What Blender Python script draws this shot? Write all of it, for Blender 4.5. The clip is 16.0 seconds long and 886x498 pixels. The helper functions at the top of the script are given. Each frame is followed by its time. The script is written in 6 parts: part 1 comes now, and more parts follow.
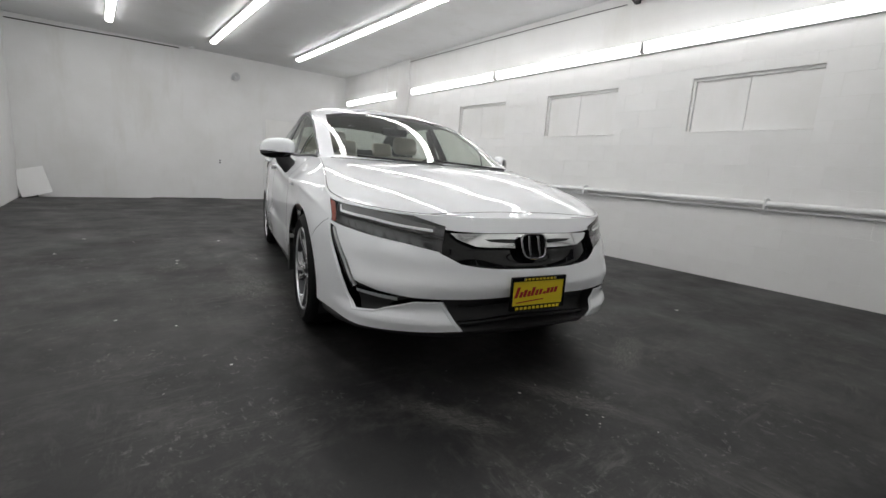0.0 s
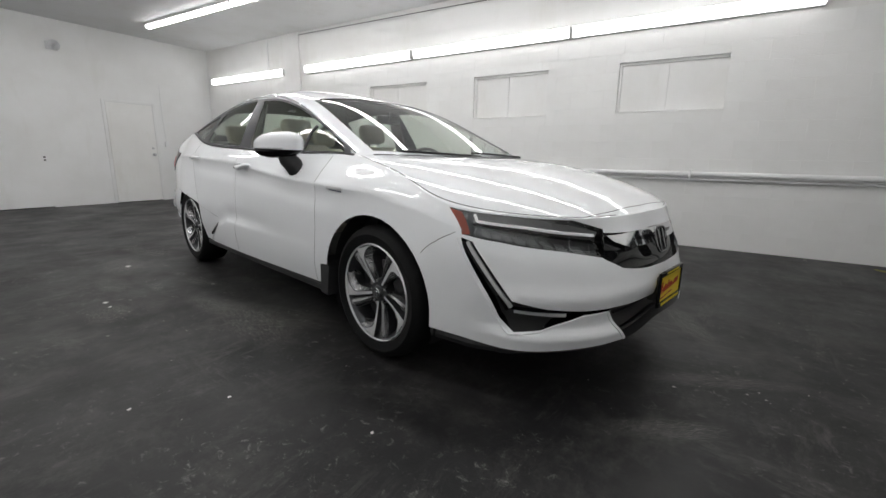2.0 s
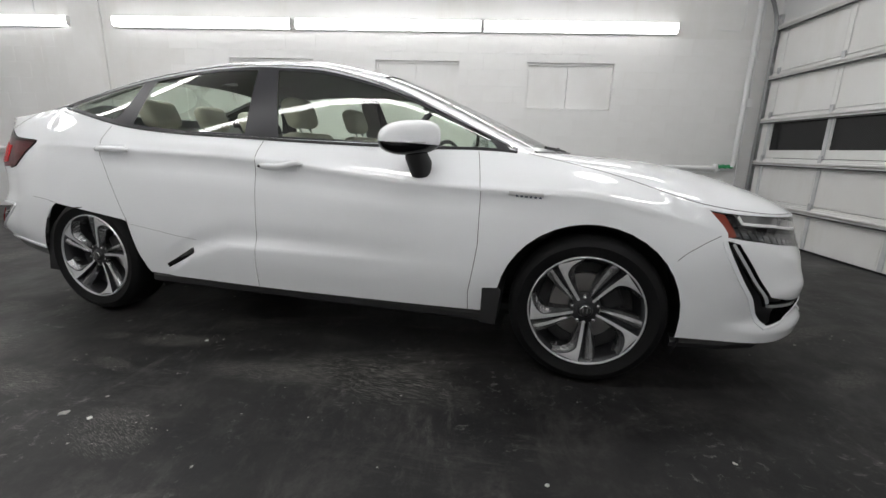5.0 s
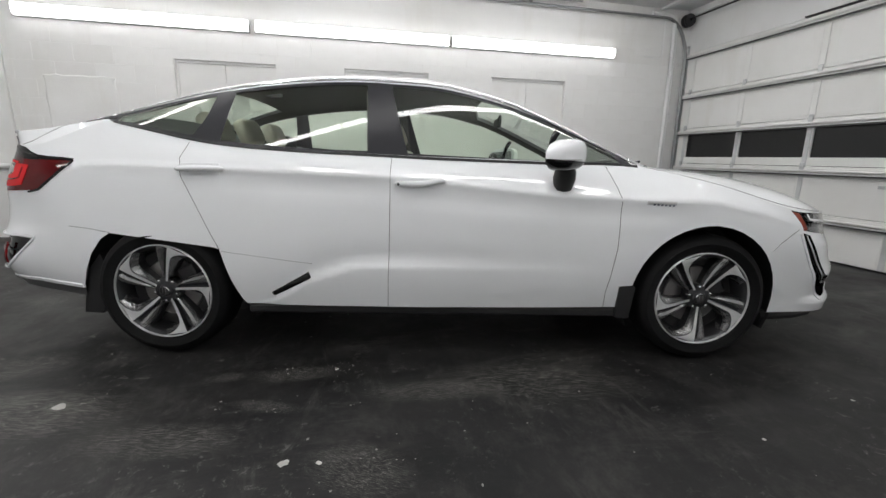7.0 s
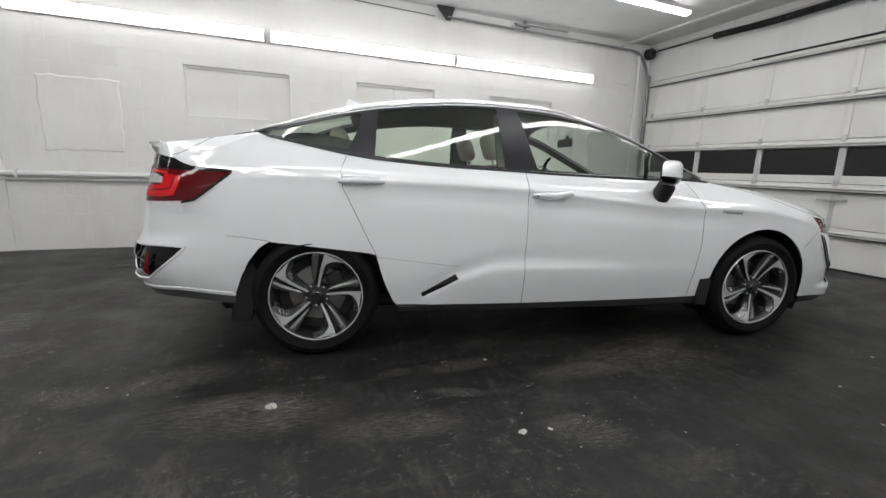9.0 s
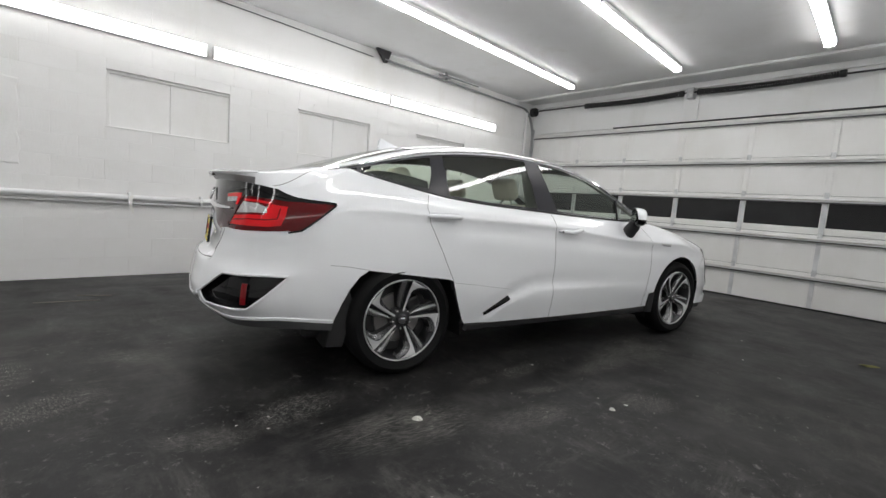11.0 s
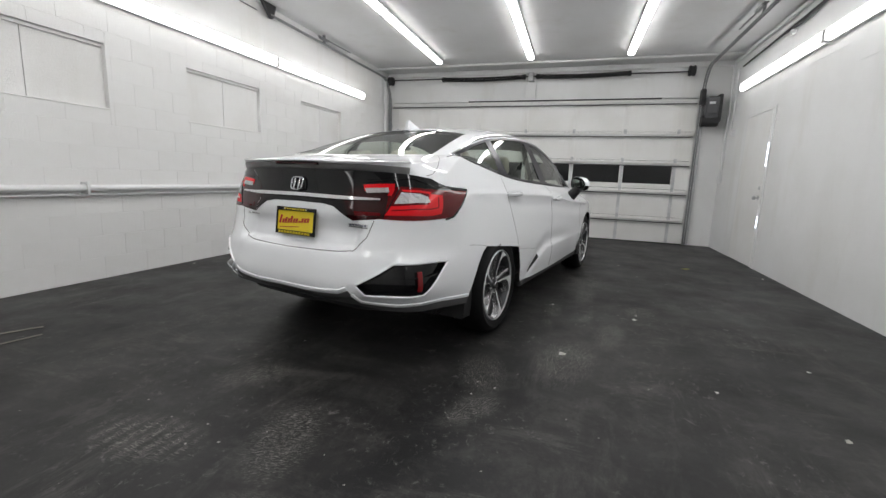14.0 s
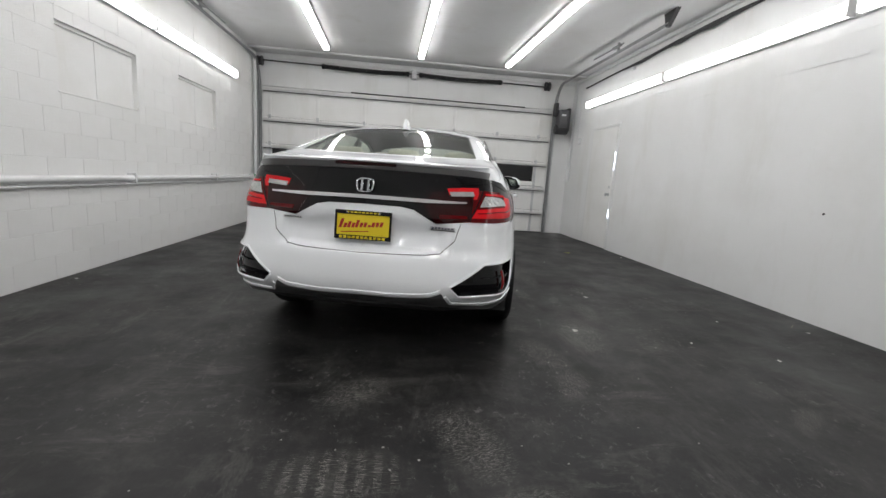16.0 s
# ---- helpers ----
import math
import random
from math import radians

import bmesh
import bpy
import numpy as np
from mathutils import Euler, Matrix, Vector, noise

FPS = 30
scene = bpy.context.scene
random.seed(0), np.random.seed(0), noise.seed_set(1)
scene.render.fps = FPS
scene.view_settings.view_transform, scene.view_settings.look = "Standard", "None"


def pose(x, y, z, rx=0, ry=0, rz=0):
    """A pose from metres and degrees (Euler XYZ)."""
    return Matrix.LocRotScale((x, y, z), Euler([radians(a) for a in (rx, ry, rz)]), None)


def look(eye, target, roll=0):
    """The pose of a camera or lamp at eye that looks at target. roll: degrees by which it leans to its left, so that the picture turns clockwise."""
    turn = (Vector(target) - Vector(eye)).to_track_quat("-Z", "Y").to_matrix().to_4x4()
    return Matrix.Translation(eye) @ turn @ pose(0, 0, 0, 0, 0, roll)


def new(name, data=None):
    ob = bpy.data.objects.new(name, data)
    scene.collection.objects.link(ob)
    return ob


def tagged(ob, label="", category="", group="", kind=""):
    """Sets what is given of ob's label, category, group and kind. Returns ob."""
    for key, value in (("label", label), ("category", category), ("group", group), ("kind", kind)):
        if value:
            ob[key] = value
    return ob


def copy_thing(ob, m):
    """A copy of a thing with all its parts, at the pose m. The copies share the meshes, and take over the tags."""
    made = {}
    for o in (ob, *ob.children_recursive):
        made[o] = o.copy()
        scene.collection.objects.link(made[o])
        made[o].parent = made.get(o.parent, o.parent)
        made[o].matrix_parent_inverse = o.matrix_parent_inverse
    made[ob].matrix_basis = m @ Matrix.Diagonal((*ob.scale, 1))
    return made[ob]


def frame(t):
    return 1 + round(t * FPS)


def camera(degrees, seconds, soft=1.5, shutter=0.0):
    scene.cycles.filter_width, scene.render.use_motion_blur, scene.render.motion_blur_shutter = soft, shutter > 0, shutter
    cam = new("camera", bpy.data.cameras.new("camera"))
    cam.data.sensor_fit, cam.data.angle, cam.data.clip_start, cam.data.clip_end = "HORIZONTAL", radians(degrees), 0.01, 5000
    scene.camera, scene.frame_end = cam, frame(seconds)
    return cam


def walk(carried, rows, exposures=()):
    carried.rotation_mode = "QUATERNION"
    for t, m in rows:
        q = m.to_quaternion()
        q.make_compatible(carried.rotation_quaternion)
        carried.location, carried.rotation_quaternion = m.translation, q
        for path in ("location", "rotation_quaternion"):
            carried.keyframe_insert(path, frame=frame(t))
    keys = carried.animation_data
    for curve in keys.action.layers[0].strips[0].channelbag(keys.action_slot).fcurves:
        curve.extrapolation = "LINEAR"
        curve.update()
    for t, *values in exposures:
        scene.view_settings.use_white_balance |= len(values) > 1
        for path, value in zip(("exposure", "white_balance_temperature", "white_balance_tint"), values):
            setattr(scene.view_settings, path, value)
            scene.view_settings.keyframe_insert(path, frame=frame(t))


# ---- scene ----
cam = camera(92.3, 16.0)
PATH = [
    (0, (0.075, 0.028, 0.953), (1.296, 1.570, 0.597), 3.7),
    (0.5, (-0.117, 0.268, 0.962), (1.276, 1.658, 0.610), 3.4),
    (1, (-0.346, 0.526, 0.970), (1.206, 1.728, 0.584), 3.4),
    (1.5, (-0.505, 0.813, 0.976), (1.107, 1.929, 0.582), 2.4),
    (2, (-0.555, 1.131, 0.992), (1.098, 2.175, 0.570), 0.9),
    (2.5, (-0.661, 1.436, 0.993), (1.089, 2.306, 0.567), 0.8),
    (3, (-0.738, 1.734, 0.987), (1.042, 2.527, 0.539), 0.8),
    (3.5, (-0.747, 2.059, 0.992), (1.081, 2.730, 0.535), 0.1),
    (3.7, (-0.752, 2.182, 0.980), (1.102, 2.778, 0.523), 0.5),
    (5.8, (-0.815, 3.5, 1.014), (1.134, 3.4, 0.58), 0.2),
    (6, (-0.803, 3.61, 1.012), (1.147, 3.484, 0.587), -0.1),
    (6.5, (-0.783, 3.882, 1.017), (1.152, 3.644, 0.57), 2.6),
    (7, (-0.811, 4.236, 1.027), (1.101, 3.824, 0.606), 1.0),
    (7.5, (-0.798, 4.521, 1.016), (1.096, 4.048, 0.581), 1.5),
    (8, (-0.799, 4.813, 1.029), (1.081, 4.267, 0.62), 3.4),
    (8.5, (-0.823, 5.14, 1.039), (1.016, 4.468, 0.632), 2.4),
    (8.7, (-0.814, 5.239, 1.033), (1.02, 4.542, 0.646), 2.1),
    (10.8, (-0.436, 6.548, 1.026), (1.085, 5.276, 0.762), 4.0),
    (11, (-0.426, 6.698, 1.032), (1.037, 5.351, 0.822), 4.4),
    (11.5, (-0.294, 7.003, 1.036), (1.063, 5.556, 0.778), 3.0),
    (12, (-0.068, 7.266, 1.044), (1.21, 5.758, 0.74), 3.5),
    (12.5, (0.131, 7.554, 1.047), (1.253, 5.926, 0.75), 3.4),
    (13, (0.38, 7.743, 1.041), (1.378, 6.039, 0.726), 2.6),
    (13.5, (0.685, 7.877, 1.047), (1.511, 6.081, 0.745), 3.1),
    (14, (0.998, 8.045, 1.048), (1.604, 6.167, 0.721), 2.2),
    (14.5, (1.338, 8.124, 1.051), (1.77, 6.197, 0.738), 1.8),
    (15, (1.71, 8.251, 1.039), (1.954, 6.294, 0.711), 3.3),
    (15.5, (2.047, 8.333, 1.037), (2.124, 6.362, 0.709), 3.9),
    (16, (2.394, 8.315, 1.056), (2.168, 6.355, 0.726), 3.7),
]
walk(cam, [(t, look(eye, target, roll)) for t, eye, target, roll in PATH])

# ---- light: a closed room lit by its own fluorescent fittings ----
scene.view_settings.exposure = 0.0
world = bpy.data.worlds.new("world")
scene.world = world
world.use_nodes = True
world.node_tree.nodes["Background"].inputs[0].default_value = (0.02, 0.02, 0.022, 1)
world.node_tree.nodes["Background"].inputs[1].default_value = 0.2
TUBE = 5.4        # glow of the wall fittings' diffusers
TUBE_HIGH = 14.9   # glow of the ceiling fittings' diffusers

# ---- materials ----
def material(name, colour, rough=0.5, metal=0.0, **more):
    m = bpy.data.materials.new(name)
    m.use_nodes = True
    b = m.node_tree.nodes["Principled BSDF"]
    b.inputs["Base Color"].default_value = (*colour, 1)
    b.inputs["Roughness"].default_value = rough
    b.inputs["Metallic"].default_value = metal
    for key, value in more.items():
        b.inputs[key.replace("_", " ")].default_value = value
    return m


def node(m, kind, **inputs):
    n = m.node_tree.nodes.new(kind)
    for key, value in inputs.items():
        n.inputs[key.replace("_", " ")].default_value = value
    return n


def wire(m, a, out, b, into):
    m.node_tree.links.new(a.outputs[out], b.inputs[into])


def ramp(m, source, out, stops):
    r = node(m, "ShaderNodeValToRGB")
    while len(r.color_ramp.elements) < len(stops):
        r.color_ramp.elements.new(0.5)
    for e, (at, c) in zip(r.color_ramp.elements, stops):
        e.position = at
        e.color = (*c, 1) if isinstance(c, tuple) else (c, c, c, 1)
    wire(m, source, out, r, "Fac")
    return r


def noise_at(m, scale, detail=4, rough=0.55, where=None, stretch=None, distort=0.0):
    n = node(m, "ShaderNodeTexNoise", Scale=scale, Detail=detail, Roughness=rough, Distortion=distort)
    tc = node(m, "ShaderNodeTexCoord")
    if stretch:
        mp = node(m, "ShaderNodeMapping")
        mp.inputs["Scale"].default_value = stretch
        wire(m, tc, "Object", mp, "Vector")
        wire(m, mp, "Vector", n, "Vector")
    else:
        wire(m, tc, "Object", n, "Vector")
    return n


def mixed(m, a, b, fac, blend="MIX"):
    """Mix two colours (sockets or tuples) by a socket or number."""
    x = m.node_tree.nodes.new("ShaderNodeMix")
    x.data_type, x.blend_type = "RGBA", blend
    for value, at in ((fac, 0), (a, 6), (b, 7)):
        if isinstance(value, bpy.types.NodeSocket):
            m.node_tree.links.new(value, x.inputs[at])
        elif at == 0:
            x.inputs[0].default_value = value
        else:
            x.inputs[at].default_value = (*value, 1)
    return x.outputs[2]


def bump(m, height, strength, distance):
    b = node(m, "ShaderNodeBump", Strength=strength, Distance=distance)
    m.node_tree.links.new(height, b.inputs["Height"])
    wire(m, b, "Normal", m.node_tree.nodes["Principled BSDF"], "Normal")
    return b


def base(m, socket):
    m.node_tree.links.new(socket, m.node_tree.nodes["Principled BSDF"].inputs["Base Color"])


def roughness(m, socket):
    m.node_tree.links.new(socket, m.node_tree.nodes["Principled BSDF"].inputs["Roughness"])


def painted_wall(name, colour, grain=0.5):
    """White wall paint: rolled texture, faint soiling and scuffs."""
    m = material(name, colour, 0.62)
    soil = ramp(m, noise_at(m, 0.9, 5, 0.6), "Fac", [(0.42, 0.0), (0.75, 1.0)])
    streak = ramp(m, noise_at(m, 2.2, 5, 0.65, stretch=(1, 1, 0.22)), "Fac", [(0.55, 0.0), (0.8, 1.0)])
    c = mixed(m, colour, tuple(k * f for k, f in zip(colour, (0.9, 0.895, 0.88))), soil.outputs[0])
    c = mixed(m, c, tuple(k * f for k, f in zip(colour, (0.88, 0.87, 0.84))), streak.outputs[0])
    base(m, c)
    bump(m, noise_at(m, 55, 6, 0.7).outputs["Fac"], grain, 0.004)
    return m


WALL = painted_wall("white_wall_paint", (0.78, 0.785, 0.785))
BLOCK = painted_wall("white_painted_block", (0.79, 0.79, 0.785), 0.8)
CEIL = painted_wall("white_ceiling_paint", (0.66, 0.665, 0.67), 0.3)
WHITE_METAL = material("white_enamel", (0.78, 0.78, 0.78), 0.35)
PIPE = material("white_painted_pipe", (0.76, 0.765, 0.77), 0.4)
bump(PIPE, noise_at(PIPE, 30, 4).outputs["Fac"], 0.3, 0.003)
TRACK_STEEL = material("dull_track_steel", (0.26, 0.265, 0.27), 0.45, 0.6)
GALV = material("galvanised_steel", (0.55, 0.56, 0.57), 0.42, 0.75)
base(GALV, ramp(GALV, noise_at(GALV, 25, 4), "Fac", [(0.3, (0.42, 0.43, 0.44)), (0.7, (0.66, 0.67, 0.68))]).outputs[0])
DARK_METAL = material("dark_steel", (0.035, 0.035, 0.037), 0.5, 0.4)
GREY_PLASTIC = material("grey_plastic_case", (0.065, 0.065, 0.07), 0.5)
DOOR_WHITE = painted_wall("white_door_panel", (0.80, 0.80, 0.79), 0.15)
NIGHT = material("dark_glass", (0.004, 0.004, 0.005), 0.15)
GREEN = material("green_cloth", (0.02, 0.22, 0.08), 0.8)
PAPER = material("paper_scrap", (0.72, 0.71, 0.68), 0.8)
LEAF = material("dry_leaf", (0.30, 0.30, 0.10), 0.8)
BLACK_RUBBER = material("black_rubber", (0.014, 0.014, 0.015), 0.62)


def lit(name, strength):
    m = bpy.data.materials.new(name)
    m.use_nodes = True
    b = m.node_tree.nodes["Principled BSDF"]
    b.inputs["Base Color"].default_value = (0.8, 0.8, 0.8, 1)
    b.inputs["Emission Color"].default_value = (1.0, 0.99, 0.98, 1)
    b.inputs["Emission Strength"].default_value = strength
    return m


DIFFUSER = lit("glowing_diffuser", TUBE)
DIFFUSER_HIGH = lit("glowing_ceiling_diffuser", TUBE_HIGH)


SCUFFS = [(2.05, 6.75, .16, .30, 20, 0), (2.55, 6.35, .25, .14, 40, 0), (2.56, 6.94, .30, .16, 0, 1), (1.40, 6.25, .22, .10, 60, 0), (1.45, 5.85, .30, .16, 100, 0), (.46, 4.24, .22, .14, 60, 0), (2.40, 1.18, .40, .10, 25, 0), (1.05, 5.42, .12, .05, 80, 0), (.9, 3.9, .35, .10, 85, 0), (1.9, 7.1, .2, .1, 10, 0), (.34, 6.6, .2, .07, 40, 0), (1.64, 1.02, .40, .08, 115, 0), (1.12, 1.16, .25, .08, 120, 0), (1.16, 4.50, .24, .08, 92, 0), (1.18, 4.83, .10, .05, 90, 0), (.90, 4.61, .18, .05, 70, 0), (.74, 4.95, .35, .12, 80, 0), (1.02, 5.52, .45, .20, 80, 0), (.9, 3.4, .5, .2, 75, 0)]


def floor_material():
    """Sealed near-black floor with dusty scuffs, tyre smears and worn streaks."""
    m = material("black_sealed_floor", (0.03, 0.03, 0.032), 0.5)
    big = ramp(m, noise_at(m, 1.1, 10, 0.72, distort=0.35), "Fac", [(0.40, 0.0), (0.64, 1.0)])
    m.node_tree.nodes["Principled BSDF"].inputs["Specular IOR Level"].default_value = 0.27
    c = mixed(m, (0.0062, 0.0062, 0.0068), (0.022, 0.0212, 0.021), big.outputs[0])
    dust = ramp(m, noise_at(m, 3.4, 12, 0.78, distort=0.25), "Fac", [(0.50, 0.0), (0.80, 1.0)])
    c = mixed(m, c, (0.060, 0.058, 0.055), dust.outputs[0])
    brown = ramp(m, noise_at(m, 1.1, 6, 0.6, distort=0.4), "Fac", [(0.62, 0.0), (0.8, 0.5)])
    c = mixed(m, c, (0.034, 0.027, 0.024), brown.outputs[0])
    # dusty smears dragged two ways, and pale specks, each only here and there
    for seed, stretch, scale, low, high, tint in ((0, (1, .22, 1), 3.2, .52, .70, (.10, .096, .090)), (1, (.28, 1, 1), 4.4, .53, .70, (.09, .086, .081)), (2, (1, .8, 1), 22, .56, .68, (.20, .195, .185))):
        smear = ramp(m, noise_at(m, scale, 10, 0.82, stretch=stretch, distort=0.5), "Fac", [(low, 0.0), (high, 1.0)])
        where = node(m, "ShaderNodeTexNoise", Scale=1.0 + .35 * seed, Detail=4, Roughness=0.6)
        shift = node(m, "ShaderNodeMapping")
        shift.inputs["Location"].default_value = (7.3 * seed, 3.1 * seed, 0)
        tc = node(m, "ShaderNodeTexCoord")
        wire(m, tc, "Object", shift, "Vector")
        wire(m, shift, "Vector", where, "Vector")
        spot = ramp(m, where, "Fac", [(0.43, 0.0), (0.62, 1.0)])
        both = m.node_tree.nodes.new("ShaderNodeMath")
        both.operation = "MULTIPLY"
        wire(m, smear, 0, both, 0)
        wire(m, spot, 0, both, 1)
        c = mixed(m, c, tint, both.outputs[0])
    # worn places where wheels have turned
    tc = node(m, "ShaderNodeTexCoord")
    for x, y, a, b, turn, tread in SCUFFS:
        mp = node(m, "ShaderNodeMapping")
        mp.vector_type = "TEXTURE"
        mp.inputs["Location"].default_value = (x, y, 0)
        mp.inputs["Rotation"].default_value = (0, 0, radians(turn))
        mp.inputs["Scale"].default_value = (a, b, 1)
        wire(m, tc, "Object", mp, "Vector")
        far = node(m, "ShaderNodeVectorMath")
        far.operation = "LENGTH"
        wire(m, mp, "Vector", far, 0)
        reach = ramp(m, far, "Value", [(0.45, 1.0), (1.15, 0.0)])
        streak = node(m, "ShaderNodeTexNoise", Scale=8.0, Detail=12, Roughness=0.88, Distortion=0.3)
        st = node(m, "ShaderNodeMapping")
        st.inputs["Scale"].default_value = (0.8, 5.0, 1.0)
        wire(m, mp, "Vector", st, "Vector")
        wire(m, st, "Vector", streak, "Vector")
        worn = ramp(m, streak, "Fac", [(0.51, 0.0), (0.62, 1.0)])
        f = m.node_tree.nodes.new("ShaderNodeMath")
        f.operation = "MULTIPLY"
        wire(m, reach, 0, f, 0)
        wire(m, worn, 0, f, 1)
        worn_out = f.outputs[0]
        if tread:      # the bars of a tyre's tread
            bars = node(m, "ShaderNodeTexWave", Scale=5.0, Distortion=1.2, Detail=3)
            wire(m, tc, "Object", bars, "Vector")
            g = m.node_tree.nodes.new("ShaderNodeMath")
            g.operation = "MULTIPLY"
            band = ramp(m, bars, "Fac", [(0.35, 0.25), (0.7, 1.0)])
            wire(m, f, 0, g, 0)
            wire(m, band, 0, g, 1)
            worn_out = g.outputs[0]
        c = mixed(m, c, (0.52, 0.50, 0.46) if tread else (0.33, 0.32, 0.295), worn_out)
    base(m, c)
    r = ramp(m, noise_at(m, 1.4, 6, 0.65), "Fac", [(0.3, 0.34), (0.7, 0.58)])
    roughness(m, r.outputs[0])
    bump(m, noise_at(m, 24, 9, 0.7).outputs["Fac"], 0.14, 0.005)
    return m


FLOOR = floor_material()

# ---- building tools ----
def part(name, bm, mat, parent=None, label="", smooth=False):
    """Link a bmesh as one mesh object, under a thing or part if one is given."""
    me = bpy.data.meshes.new(name)
    bm.normal_update()
    if smooth:
        for f in bm.faces:
            f.smooth = True
        for e in bm.edges:
            if len(e.link_faces) == 2 and e.calc_face_angle(0) > radians(38):
                e.smooth = False
    bm.to_mesh(me)
    bm.free()
    for k in (mat if isinstance(mat, (list, tuple)) else [mat]):
        me.materials.append(k)
    ob = new(name, me)
    if parent:
        ob.parent = parent
    if label:
        tagged(ob, label)
    return ob


def thing(name, label, category, at=None, group="", kind=""):
    ob = new(name)
    ob.empty_display_size = 0.1
    if at is not None:
        ob.matrix_basis = at
    return tagged(ob, label, category, group, kind)


def add_box(bm, lo, hi, bevel=0.0, m=None, seg=1):
    lo, hi = Vector(lo), Vector(hi)
    r = bmesh.ops.create_cube(bm, size=1)
    vs = r["verts"]
    bmesh.ops.transform(bm, matrix=Matrix.Translation((lo + hi) / 2) @ Matrix.Diagonal((*(hi - lo), 1)), verts=vs)
    if bevel:
        es = list({e for v in vs for e in v.link_edges})
        out = bmesh.ops.bevel(bm, geom=es, offset=bevel, segments=seg, affect="EDGES", profile=0.5)
        vs = list({v for f in out["faces"] for v in f.verts} | {v for v in vs if v.is_valid})
    if m is not None:
        bmesh.ops.transform(bm, matrix=m, verts=vs)
    return vs


def box(lo, hi, bevel=0.0, m=None, seg=1):
    bm = bmesh.new()
    add_box(bm, lo, hi, bevel, m, seg)
    return bm


def add_tube(bm, pts, radius, sides=10, caps=True, closed=False):
    pts = [Vector(p) for p in pts]
    n, rings, ref = len(pts), [], None
    for i, p in enumerate(pts):
        a = pts[i - 1] if i or closed else p
        b = pts[(i + 1) % n] if i < n - 1 or closed else p
        d = (b - a).normalized()
        if ref is None:
            ref = d.orthogonal().normalized()
        ref = (ref - d * ref.dot(d)).normalized()
        side = d.cross(ref)
        r = radius[i] if isinstance(radius, (list, tuple)) else radius
        rings.append([bm.verts.new(p + r * (math.cos(k) * ref + math.sin(k) * side))
                      for k in (2 * math.pi * j / sides for j in range(sides))])
    for i in range(n if closed else n - 1):
        a, b = rings[i], rings[(i + 1) % n]
        for j in range(sides):
            bm.faces.new((a[j], a[(j + 1) % sides], b[(j + 1) % sides], b[j]))
    if caps and not closed:
        bm.faces.new(rings[0][::-1])
        bm.faces.new(rings[-1])


def tube(pts, radius, sides=10, closed=False):
    bm = bmesh.new()
    add_tube(bm, pts, radius, sides, closed=closed)
    return bm


def add_lathe(bm, profile, seg=48, m=None, closed=False):
    """Turn a profile of (radius, along) round the local y axis."""
    rings = []
    for r, y in profile:
        rings.append([bm.verts.new((r * math.cos(a), y, r * math.sin(a))) for a in (2 * math.pi * k / seg for k in range(seg))])
    pairs = list(zip(rings, rings[1:])) + ([(rings[-1], rings[0])] if closed else [])
    for a, b in pairs:
        for k in range(seg):
            bm.faces.new((a[k], a[(k + 1) % seg], b[(k + 1) % seg], b[k]))
    if m is not None:
        bmesh.ops.transform(bm, matrix=m, verts=[v for r in rings for v in r])
    return rings


def prism(outline, depth, m=None):
    """A flat shape of (x, z) corners, pulled out along y by depth."""
    bm = bmesh.new()
    a = [bm.verts.new((x, 0, z)) for x, z in outline]
    b = [bm.verts.new((x, depth, z)) for x, z in outline]
    n = len(a)
    bm.faces.new(a)
    bm.faces.new(b[::-1])
    for i in range(n):
        bm.faces.new((a[i], b[i], b[(i + 1) % n], a[(i + 1) % n]))
    bmesh.ops.recalc_face_normals(bm, faces=bm.faces)
    if m is not None:
        bmesh.ops.transform(bm, matrix=m, verts=bm.verts)
    return bm

# ---- the room ----
XW, XE, YS, YN, ZC = -1.25, 5.22, -0.80, 11.15, 3.22   # inner faces of the walls and the ceiling
T = 0.2
DOOR_W, DOOR_E, DOOR_H = -0.78, 5.10, 2.62             # roll-up door opening
OPEN_Z = (1.565, 2.13)
OPENINGS = [(1.17, 2.29), (3.18, 4.29), (5.13, 6.29)]  # walled-up windows


def setting(name, bm, mat, label, category):
    return tagged(part(name, bm, mat), label, category, kind="structure")


setting("floor", box((XW - T, YS - T, -0.15), (XE + T, YN + T, 0.0)), FLOOR, "black sealed concrete floor with scuffs and dust", "floor")
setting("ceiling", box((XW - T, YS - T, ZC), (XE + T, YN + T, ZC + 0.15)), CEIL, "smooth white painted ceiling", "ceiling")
setting("wall_north", box((XW - T, YN, 0), (XE + T, YN + T, ZC)), WALL, "plain white painted end wall", "wall")
setting("wall_west", box((XW - T, YS, 0), (XW, YN, ZC)), WALL, "smooth white painted side wall", "wall")

# the south wall frames the roll-up door
bm = bmesh.new()
add_box(bm, (XW - T, YS - T, 0), (DOOR_W, YS, ZC))
add_box(bm, (DOOR_E, YS - T, 0), (XE + T, YS, ZC))
add_box(bm, (DOOR_W, YS - T, DOOR_H), (DOOR_E, YS, ZC))
setting("wall_south", bm, WALL, "white painted wall round the roll-up door", "wall")
setting("closing_panel", box((DOOR_W, YS - T, 0), (DOOR_E, YS - T + 0.05, DOOR_H)), DARK_METAL, "outer face behind the roll-up door", "wall")

